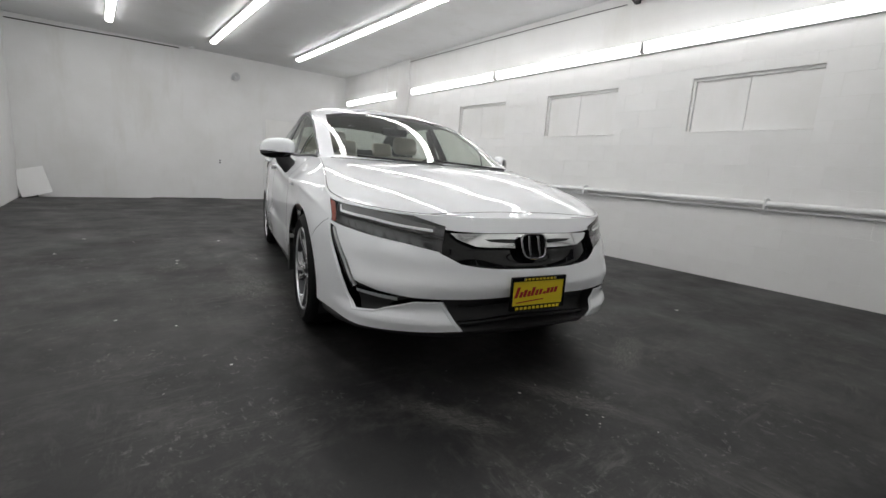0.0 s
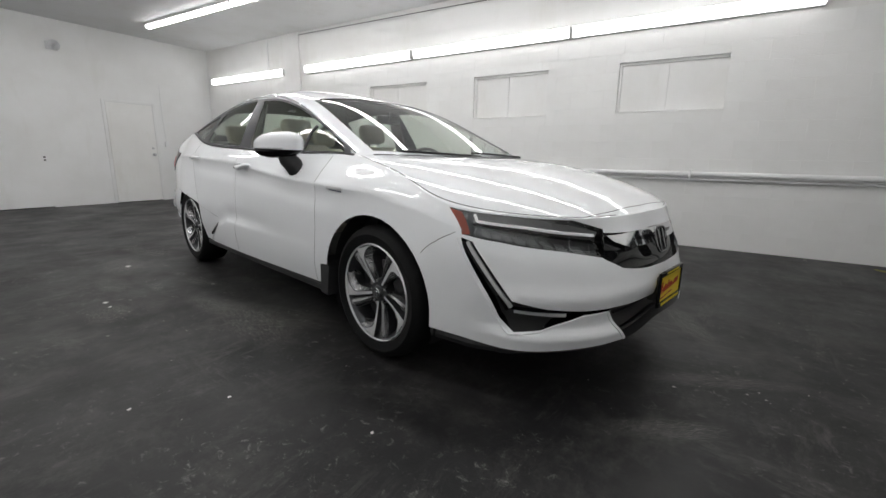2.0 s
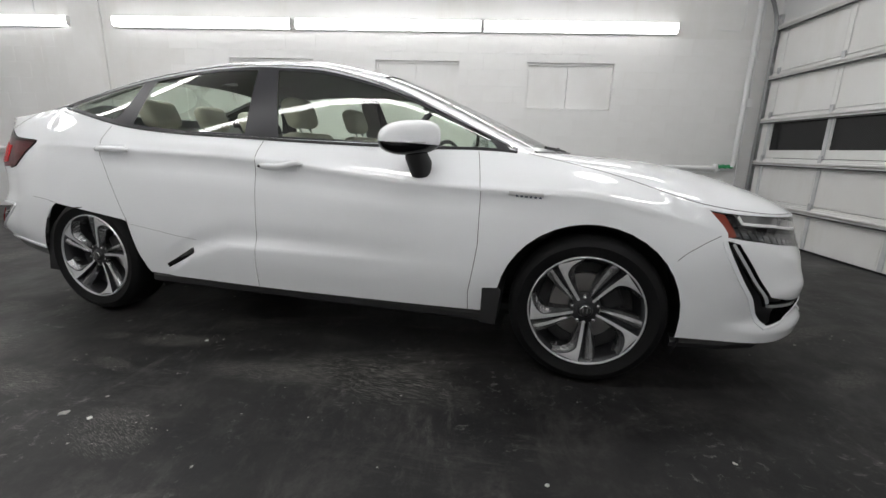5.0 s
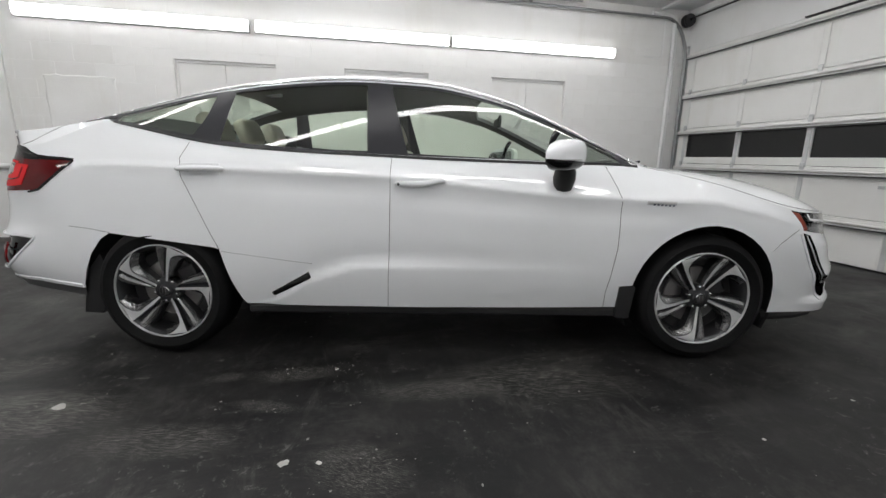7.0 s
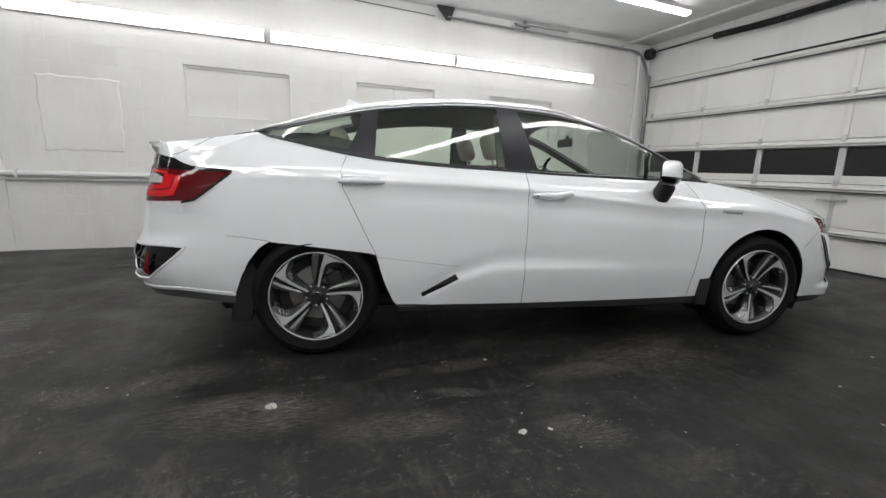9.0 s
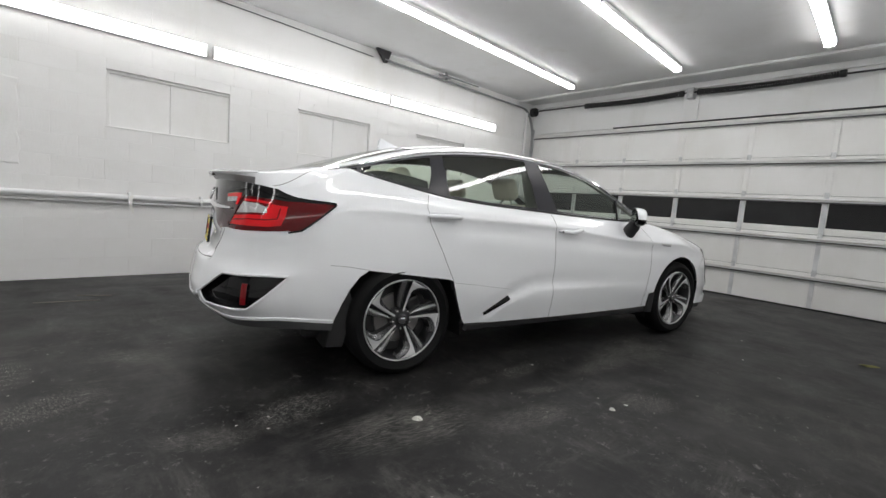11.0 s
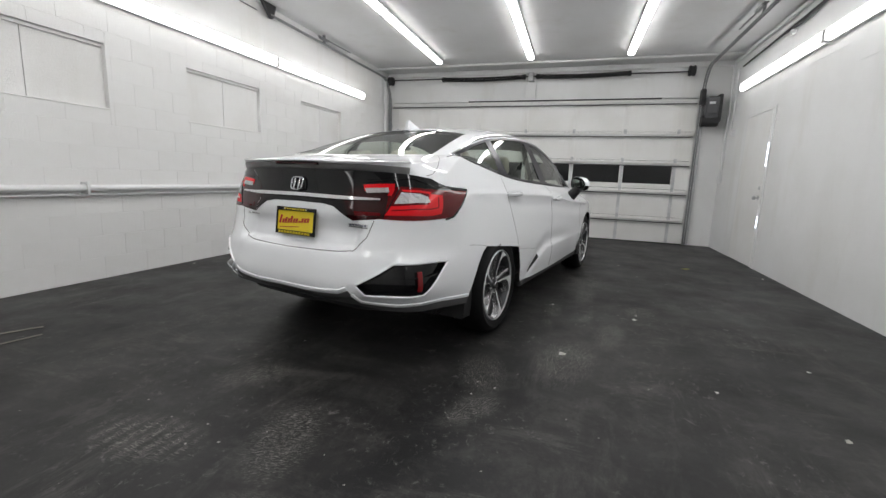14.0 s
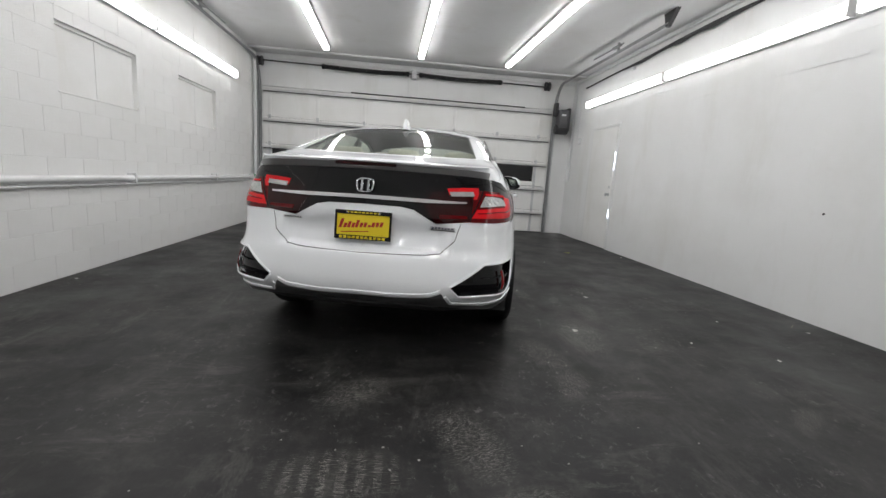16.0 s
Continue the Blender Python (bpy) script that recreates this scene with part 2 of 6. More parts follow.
# the east wall: mortar core round three walled-up windows; its block faces stand at the end of the file
bm = bmesh.new()
add_box(bm, (XE + .0013, YS, 0), (XE + T, YN, OPEN_Z[0]))
add_box(bm, (XE + .0013, YS, OPEN_Z[1]), (XE + T, YN, ZC))
edges_y = [YS] + [v for o in OPENINGS for v in o] + [YN]
for a, b in zip(edges_y[::2], edges_y[1::2]):
    add_box(bm, (XE + .0013, a, OPEN_Z[0]), (XE + T, b, OPEN_Z[1]))
wall_east = setting("wall_east", bm, BLOCK, "white painted concrete block wall", "wall")
for k, (a, b) in enumerate(OPENINGS):
    w = tagged(new("window_%d" % (k + 1)), "walled-up window painted white", "window", kind="structure")
    mid = (a + b) / 2 + .02
    part("infill_panel", box((XE + .052, a, OPEN_Z[0]), (XE + .09, mid - .003, OPEN_Z[1])), BLOCK, w)
    part("infill_panel", box((XE + .052, mid + .003, OPEN_Z[0]), (XE + .09, b, OPEN_Z[1])), BLOCK, w)
    part("backing", box((XE + .07, a, OPEN_Z[0]), (XE + T, b, OPEN_Z[1])), BLOCK, w)
    bm = bmesh.new()
    add_box(bm, (XE + .028, a + .001, OPEN_Z[1] - .03), (XE + .052, b - .001, OPEN_Z[1] - .001), .003)
    add_box(bm, (XE + .028, b - .03, OPEN_Z[0] + .001), (XE + .052, b - .001, OPEN_Z[1] - .03), .003)
    part("window_frame", bm, BLOCK, w)
    part("sill", box((XE - .004, a - .01, OPEN_Z[0] - .012), (XE + .052, b + .01, OPEN_Z[0] + .002), .003), BLOCK, w)

# ---- fluorescent fittings ----
def fitting(name, length, diffuser, label, group, wide=1.0, deep=0.03):
    """A wrap-round fitting that lies along y, its back on z = 0, glowing downwards and sideways."""
    root = thing(name, label, "ceiling light", group=group)
    part("housing", box((-0.067 * wide, 0, -deep), (0.067 * wide, length, 0.0), 0.004), WHITE_METAL, root)
    for k in range(2):
        a, b = k * length / 2 + (0.003 if k else 0.012), (k + 1) * length / 2 - (0.006 if k else 0.003)
        bm = bmesh.new()
        ring = [(0.062, -deep + 0.002), (0.066, -0.05), (0.052, -0.082), (0.02, -0.092), (-0.02, -0.092), (-0.052, -0.082), (-0.066, -0.05), (-0.062, -deep + 0.002)]
        ends = [[bm.verts.new((x * wide, y, z)) for x, z in ring] for y in (a, b)]
        n = len(ring)
        for i in range(n):
            bm.faces.new((ends[0][i], ends[1][i], ends[1][(i + 1) % n], ends[0][(i + 1) % n]))
        bm.faces.new(ends[0])
        bm.faces.new(ends[1][::-1])
        bmesh.ops.recalc_face_normals(bm, faces=bm.faces)
        part("diffuser", bm, diffuser, root)
    for y in (0.0, length - 0.006):
        part("end_cap", box((-0.064 * wide, y - 0.002, -0.086), (0.064 * wide, y + 0.008, 0.0), 0.003), WHITE_METAL, root)
    return root


FIT = 2.42
first = fitting("ceiling_light", FIT, DIFFUSER_HIGH, "white wrap-round fluorescent fitting under the ceiling", "ceiling lights", 0.85, 0.05)
for k, x in enumerate((3.745, 2.075, 0.465)):
    for j in range(4):
        at = pose(x - 0.055 * j, 0.17 + 2.445 * j, ZC, 0, 0, 1.29)
        if k or j:
            copy_thing(first, at)
        else:
            first.matrix_basis = at
east = fitting("wall_light", FIT, DIFFUSER, "white wrap-round fluorescent fitting on the block wall", "wall lights", 1.0, 0.044)
east.matrix_basis = pose(XE, 0.455, 2.545, 0, 90, 0)
for y in (2.91, 5.40, 8.45):
    copy_thing(east, pose(XE, y, 2.545, 0, 90, 0))
for y in (0.03, 2.52, 5.01, 7.50):
    copy_thing(east, pose(XW, y, 2.62, 0, -90, 0))

# ---- the car ----
from mathutils.geometry import delaunay_2d_cdt

PAINT = material("pearl_white_car_paint", (0.87, 0.88, 0.89), 0.55, 0.0, Specular_IOR_Level=0.02, Coat_Weight=1.0, Coat_Roughness=0.01, Coat_IOR=1.62)
flake = ramp(PAINT, noise_at(PAINT, 900, 2), "Fac", [(0.3, (0.85, 0.868, 0.89)), (0.7, (0.885, 0.90, 0.92))])
base(PAINT, flake.outputs[0])
GLOSS_BLACK = material("gloss_black_plastic", (0.005, 0.005, 0.006), 0.02, Specular_IOR_Level=0.36)
PILLAR = material("satin_black_pillar", (0.022, 0.022, 0.027), 0.28, Specular_IOR_Level=0.35)
MATT_BLACK = material("matt_black_plastic", (0.016, 0.016, 0.017), 0.55)
bump(MATT_BLACK, noise_at(MATT_BLACK, 400, 2).outputs["Fac"], 0.2, 0.001)
CHROME = material("chrome", (0.80, 0.81, 0.82), 0.07, 1.0)
DARK_CHROME = material("dark_chrome", (0.30, 0.30, 0.31), 0.15, 1.0)
GAP = material("panel_gap", (0.07, 0.07, 0.072), 0.8)
HOUSING = material("lamp_housing", (0.16, 0.16, 0.165), 0.22, 0.6)
AMBER = material("amber_plastic", (0.26, 0.05, 0.03), 0.12, Coat_Weight=0.4)
RED_DARK = material("deep_red_lens", (0.028, 0.001, 0.0015), 0.04, Specular_IOR_Level=0.4)
RED_BRIGHT = material("bright_red_lens", (0.70, 0.010, 0.016), 0.10, Specular_IOR_Level=0.3)
LAMP_CLEAR = material("clear_faceted_lens", (0.70, 0.71, 0.72), 0.15, 0.25, Coat_Weight=1.0)
REFLECTOR = material("dark_red_reflector", (0.16, 0.003, 0.005), 0.2)
LAMP_GREY = material("grey_faceted_lens", (0.50, 0.48, 0.48), 0.15, 0.2, Coat_Weight=0.6)
bump(LAMP_GREY, noise_at(LAMP_GREY, 55, 1).outputs["Fac"], 0.7, 0.02)
LAMP_GUIDE = material("pale_lamp_plate", (0.17, 0.172, 0.175), 0.10, 0.3, Coat_Weight=1.0)
LAMP_DIM = material("dim_projector_glass", (0.16, 0.165, 0.17), 0.1, 0.3, Coat_Weight=1.0)
STRIP = material("clear_light_strip", (0.52, 0.53, 0.54), 0.12, 0.1, Coat_Weight=1.0)
LAMP_WHITE = material("white_light_guide", (0.90, 0.91, 0.92), 0.18, 0.0, Coat_Weight=1.0)
RED_MID = material("red_lens_body", (0.10, 0.0015, 0.003), 0.04, Specular_IOR_Level=0.4)
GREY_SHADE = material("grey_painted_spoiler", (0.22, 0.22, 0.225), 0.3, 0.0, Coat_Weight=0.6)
GREY_TRIM = material("grey_lower_trim", (0.085, 0.085, 0.088), 0.4)


def glass(name, tint, rough=0.0):
    """Thin pane: a clear tinted layer with a mirror-like surface that grows towards grazing angles, alike from both sides."""
    m = bpy.data.materials.new(name)
    m.use_nodes = True
    nt = m.node_tree
    nt.nodes.remove(nt.nodes["Principled BSDF"])
    out = nt.nodes["Material Output"]
    clear, gloss, mix, edge = (nt.nodes.new("ShaderNode" + k) for k in ("BsdfTransparent", "BsdfGlossy", "MixShader", "LayerWeight"))
    clear.inputs[0].default_value = (*tint, 1)
    gloss.inputs["Roughness"].default_value = rough
    edge.inputs["Blend"].default_value = 0.5
    steep, share = nt.nodes.new("ShaderNodeMath"), nt.nodes.new("ShaderNodeMath")
    steep.operation, share.operation = "POWER", "MULTIPLY_ADD"
    steep.inputs[1].default_value = 4.5
    share.inputs[1].default_value, share.inputs[2].default_value = 0.91, 0.085      # both faces of a pane
    nt.links.new(edge.outputs["Facing"], steep.inputs[0])
    nt.links.new(steep.outputs[0], share.inputs[0])
    nt.links.new(share.outputs[0], mix.inputs[0])
    nt.links.new(clear.outputs[0], mix.inputs[1])
    nt.links.new(gloss.outputs[0], mix.inputs[2])
    nt.links.new(mix.outputs[0], out.inputs[0])
    return m


SCREEN = glass("windscreen_glass", (0.86, 0.90, 0.87))
SIDE_GLASS = glass("side_glass", (0.86, 0.93, 0.85))
LENS = glass("clear_lens", (0.93, 0.94, 0.95))

CAR = Matrix.Translation((2.377, 5.004, 0)) @ Matrix.Rotation(math.atan2(-0.979, -0.1955), 4, "Z")
car = thing("car", "pearl white four-door saloon parked on the black floor", "car", CAR)

# Design lines of the right half, from the nose round the side to the tail: (x, side, z) at 15 stations.
LINES = {
    "sill": [(3.743, 0, .258), (3.738, .363, .258), (3.648, .56, .248), (3.448, .761, .24), (3.158, .869, .258), (2.744, .892, .272), (2.4, .905, .289), (1.95, .905, .283),
             (1.15, .905, .28), (.30, .895, .285), (-.30, .865, .29), (-.62, .81, .315), (-.87, .705, .328), (-.985, .42, .352), (-1.005, 0, .358)],
    "flare": [(3.788, 0, .379), (3.753, .373, .379), (3.668, .575, .384), (3.468, .771, .405), (3.158, .879, .44), (2.744, .92, .443), (2.4, .928, .446), (1.95, .928, .44),
              (1.15, .926, .44), (.30, .914, .44), (-.30, .886, .45), (-.64, .845, .46), (-.90, .775, .465), (-1.05, .46, .440), (-1.082, 0, .430)],
    "waist": [(3.793, 0, .521), (3.753, .354, .521), (3.653, .565, .552), (3.438, .781, .582), (3.158, .879, .623), (2.744, .922, .645), (2.4, .93, .657), (1.95, .93, .65),
              (1.15, .922, .66), (.30, .906, .68), (-.30, .878, .68), (-.62, .835, .67), (-.885, .735, .64), (-1.02, .44, .62), (-1.055, 0, .62)],
    "crease": [(3.748, 0, .623), (3.728, .344, .623), (3.618, .555, .643), (3.418, .766, .673), (3.208, .851, .719), (2.744, .91, .841), (2.4, .92, .845), (1.95, .915, .855),
               (1.15, .90, .93), (.30, .875, .955), (-.30, .83, .965), (-.60, .82, .895), (-.835, .735, .865), (-.945, .42, .855), (-.972, 0, .855)],
    "belt": [(3.688, 0, .759), (3.673, .295, .759), (3.608, .521, .761), (3.408, .732, .776), (3.178, .83, .802), (2.793, .792, .919), (2.429, .754, .993), (1.95, .80, 1.0),
             (1.15, .825, 1.02), (.24, .80, 1.075), (-.32, .705, 1.185), (-.62, .755, 1.060), (-.805, .665, 1.066), (-.902, .42, 1.076), (-.945, 0, 1.081)],
    "rail": [(3.678, 0, .762), (3.663, .295, .762), (3.598, .511, .764), (3.398, .722, .78), (3.168, .817, .814), (2.783, .78, .924), (2.42, .74, 1), (1.70, .668, 1.312),
             (1.10, .630, 1.408), (.24, .605, 1.352), (-.38, .66, 1.19), (-.62, .690, 1.140), (-.83, .64, 1.122), (-.94, .42, 1.118), (-.985, 0, 1.124)],
    "spine": [(3.648, 0, .779), (3.628, 0, .792), (3.568, 0, .826), (3.408, 0, .886), (3.188, 0, .942), (2.911, 0, .981), (2.616, 0, .997), (1.62, 0, 1.408),
              (1.05, 0, 1.484), (.18, 0, 1.415), (-.60, 0, 1.172), (-.72, 0, 1.155), (-.82, 0, 1.14), (-.92, 0, 1.14), (-.97, 0, 1.137)],
}
ROWS = [np.array(LINES[k], float) for k in ("sill", "flare", "waist", "crease", "belt", "rail", "spine")]
KNOT = np.concatenate([[0], np.cumsum(np.linalg.norm(np.diff(ROWS[2], axis=0), axis=1))])
SHARP = {4: (10,), 5: (6, 10), 6: (6, 10)}   # stations at which a line breaks


def slopes(p, sharp, even=False):
    """Slopes before and after each station; the ends mirror across the centre plane."""
    h = np.diff(KNOT)
    d = np.diff(p, axis=0) / h[:, None]
    flip = np.array([-1, 1, -1]) * 1.0
    first, last = d[0] * flip, d[-1] * flip
    ext = np.vstack([first, d, last])
    hh = np.concatenate([[h[0]], h, [h[-1]]])
    m = (ext[:-1] * hh[1:, None] + ext[1:] * hh[:-1, None]) / (hh[:-1] + hh[1:])[:, None]
    if even:      # the height runs as a smooth curve over the length of the car
        for k in range(2, 13):
            a, b = p[k] - p[k - 1], p[k + 1] - p[k]
            ga, gb, ha, hb = a[2] / a[0], b[2] / b[0], abs(a[0]), abs(b[0])
            m[k, 2] = m[k, 0] * (ga * hb + gb * ha) / (ha + hb)
    before, after = m.copy(), m.copy()
    for k in sharp:
        before[k], after[k] = d[k - 1], d[k]
    return before, after


SLOPES = [slopes(p, SHARP.get(i, ()), i > 4) for i, p in enumerate(ROWS)]


def line_at(i, u):
    k = np.clip(np.searchsorted(KNOT, u, side="right") - 1, 0, len(KNOT) - 2)
    h = (KNOT[k + 1] - KNOT[k])[:, None]
    t = ((u - KNOT[k]) / h[:, 0])[:, None]
    p, (before, after) = ROWS[i], SLOPES[i]
    t2, t3 = t * t, t * t * t
    return (2 * t3 - 3 * t2 + 1) * p[k] + (t3 - 2 * t2 + t) * h * after[k] + (-2 * t3 + 3 * t2) * p[k + 1] + (t3 - t2) * h * before[k + 1]


def shell(u, v):
    """Points of the right half: u metres along the lines, v the number of the line (0 sill to 6 spine)."""
    u, v = np.atleast_1d(np.asarray(u, float)), np.atleast_1d(np.asarray(v, float))
    L = np.stack([line_at(i, u) for i in range(7)])
    k = np.clip(np.floor(v).astype(int), 0, 4)
    t = np.clip(v - k, 0, 1)[:, None]
    at = np.arange(len(u))
    p0, p1 = L[k, at], L[k + 1, at]
    before = L[np.maximum(k - 1, 0), at]
    after = L[np.minimum(k + 2, 5), at]
    m0 = np.where((k == 0)[:, None] | (k == 4)[:, None], p1 - p0, (p1 - before) / 2)
    m1 = np.where((k >= 3)[:, None], p1 - p0, (after - p0) / 2)
    m0 = np.where((k == 3)[:, None], 0.62 * m0 + 0.38 * (p1 - p0), m0)
    m1 = np.where((k == 2)[:, None], 0.5 * m1 + 0.5 * (p1 - p0), m1)
    t2, t3 = t * t, t * t * t
    side = (2 * t3 - 3 * t2 + 1) * p0 + (t3 - 2 * t2 + t) * m0 + (-2 * t3 + 3 * t2) * p1 + (t3 - t2) * m1
    w = np.clip(v - 5, 0, 1)[:, None]
    mid = L[6].copy()
    mid[:, 1] = L[5][:, 1] * 0.78
    top = (1 - w) ** 2 * L[5] + 2 * w * (1 - w) * mid + w * w * L[6]
    bulge = np.clip(v - 4, 0, 1) * np.clip(5 - v, 0, 1)      # glass house leans with a slight barrel
    side[:, 1] += 0.11 * bulge * np.clip((L[5] - L[4])[:, 2], 0, 0.4)
    side = np.where((v < 4)[:, None], dressed(side), side)
    return np.where((v > 5)[:, None], top, side)


def step(x, a, b):
    t = np.clip((x - a) / (b - a), 0, 1)
    return t * t * (3 - 2 * t)


def dressed(p):
    """Pressed-in forms of the panels: the sill step of the doors, the shelf under the boot lid, the swage above the crease."""
    x, s, z = p[:, 0].copy(), p[:, 1].copy(), p[:, 2]
    rise = np.interp(x, [.50, .62, .75, .96, 1.2, 2.3], [.30, .36, .445, .515, .522, .505])
    along = step(x, .50, .62) * (1 - step(x, 2.15, 2.34))
    along = along * (1 - .8 * step(x, 1.15, 2.0))
    s += 0.013 * along * (1 - step(z, rise - .040, rise + .012)) - 0.007 * along * np.exp(-((z - rise - .03) / .05) ** 2)
    nose = step(x, 3.25, 3.50)
    lip = nose * (1 - step(z, .285, .345))
    brow = nose * np.exp(-((z - .45) / .045) ** 2)
    x += .034 * lip + .012 * brow
    s += (.018 * lip + .007 * brow) * step(s, .0, .5)
    tail = step(-x, .80, .90) * (1 - step(s, .40, .50))
    x += 0.055 * tail * step(z, .628, .66) * (1 - step(z, .72, .86))
    ridge = np.interp(x, [-.4, .3, 1.15, 1.95, 2.75, 3.1], [.965, .955, .93, .855, .825, .76])
    s += 0.005 * step(x, -.45, -.2) * (1 - step(x, 2.9, 3.15)) * np.exp(-((z - ridge) / .018) ** 2)
    s -= 0.009 * step(x, .1, .6) * (1 - step(x, 2.3, 2.9)) * np.exp(-((z - ridge + .07) / .05) ** 2)
    # the bumper's shoulder round the rear corner, under the lamps
    ax, ay = np.minimum(x + .42, -1e-3), s * .5
    far = np.hypot(ax, ay)
    push = step(-x, .45, .72) * (.004 * (1 - step(z, .585, .66)) * step(z, .40, .50) - .007 * step(z, .60, .685) * (1 - step(z, .76, .815)))
    x += push * ax / far
    s += push * ay / far
    return np.stack([x, s, z], 1)


U_END = KNOT[-1]


def normals(u, v):
    u, v = np.asarray(u, float), np.asarray(v, float)
    e = 0.004
    a = shell(np.clip(u + e, 0, U_END), v) - shell(np.clip(u - e, 0, U_END), v)
    vb = np.floor(np.clip(v, 0, 5.999))
    hi, lo = np.minimum(v + 0.02, np.where(vb >= 5, 6, 5)), np.maximum(v - 0.02, np.where(vb >= 5, 5, 0))
    b = shell(u, hi) - shell(u, lo)
    n = np.cross(a, b)
    return n / np.maximum(np.linalg.norm(n, axis=1), 1e-9)[:, None]


GU, GV = np.meshgrid(np.linspace(0, U_END, 560), np.linspace(0, 6, 181), indexing="ij")
GRID_P = shell(GU.ravel(), GV.ravel())


def metric(v):
    v = np.asarray(v, float)
    return np.where(v <= 5, v * 0.2, 1.0 + (v - 5) * 0.6)


def unmetric(y):
    y = np.asarray(y, float)
    return np.where(y <= 1.0, y / 0.2, 5 + (y - 1.0) / 0.6)


def snap(p, lo=0.0, hi=6.0):
    """The (u, metric v) of the point of the shell that lies nearest to (x, side, z)."""
    d = ((GRID_P - np.array(p, float)) ** 2).sum(1)
    d = np.where((GV.ravel() < lo) | (GV.ravel() > hi), 9, d)
    i = int(d.argmin())
    u, v = GU.ravel()[i], GV.ravel()[i]
    du, dv = U_END / 559, 6 / 180
    for _ in range(5):
        uu, vv = np.meshgrid(np.clip(u + du * np.linspace(-1, 1, 5), 0, U_END), np.clip(v + dv * np.linspace(-1, 1, 5), lo, hi))
        q = shell(uu.ravel(), vv.ravel())
        j = int(((q - np.array(p, float)) ** 2).sum(1).argmin())
        u, v = uu.ravel()[j], vv.ravel()[j]
        du, dv = du / 2, dv / 2
    return float(u), float(metric(v))


def outline(points, lo=0.0, hi=6.0, step=0.02):
    """A closed outline on the shell through the given points (x, side, z), in (u, metric v)."""
    c = [p if len(p) == 2 else snap(p, lo, hi) for p in points]
    out = []
    for a, b in zip(c, c[1:] + c[:1]):
        n = max(1, int(math.hypot(b[0] - a[0], b[1] - a[1]) / step))
        out += [(a[0] + (b[0] - a[0]) * k / n, a[1] + (b[1] - a[1]) * k / n) for k in range(n)]
    return out


def uv(station, row):
    """A corner by station number and line number, which may be fractions."""
    return float(np.interp(station, range(len(KNOT)), KNOT)), float(metric(row))


def circle(cx, cz, r, a0, a1, n, side=0.93):
    return [(cx + r * math.cos(radians(a)), side, cz + r * math.sin(radians(a))) for a in np.linspace(a0, a1, n)]


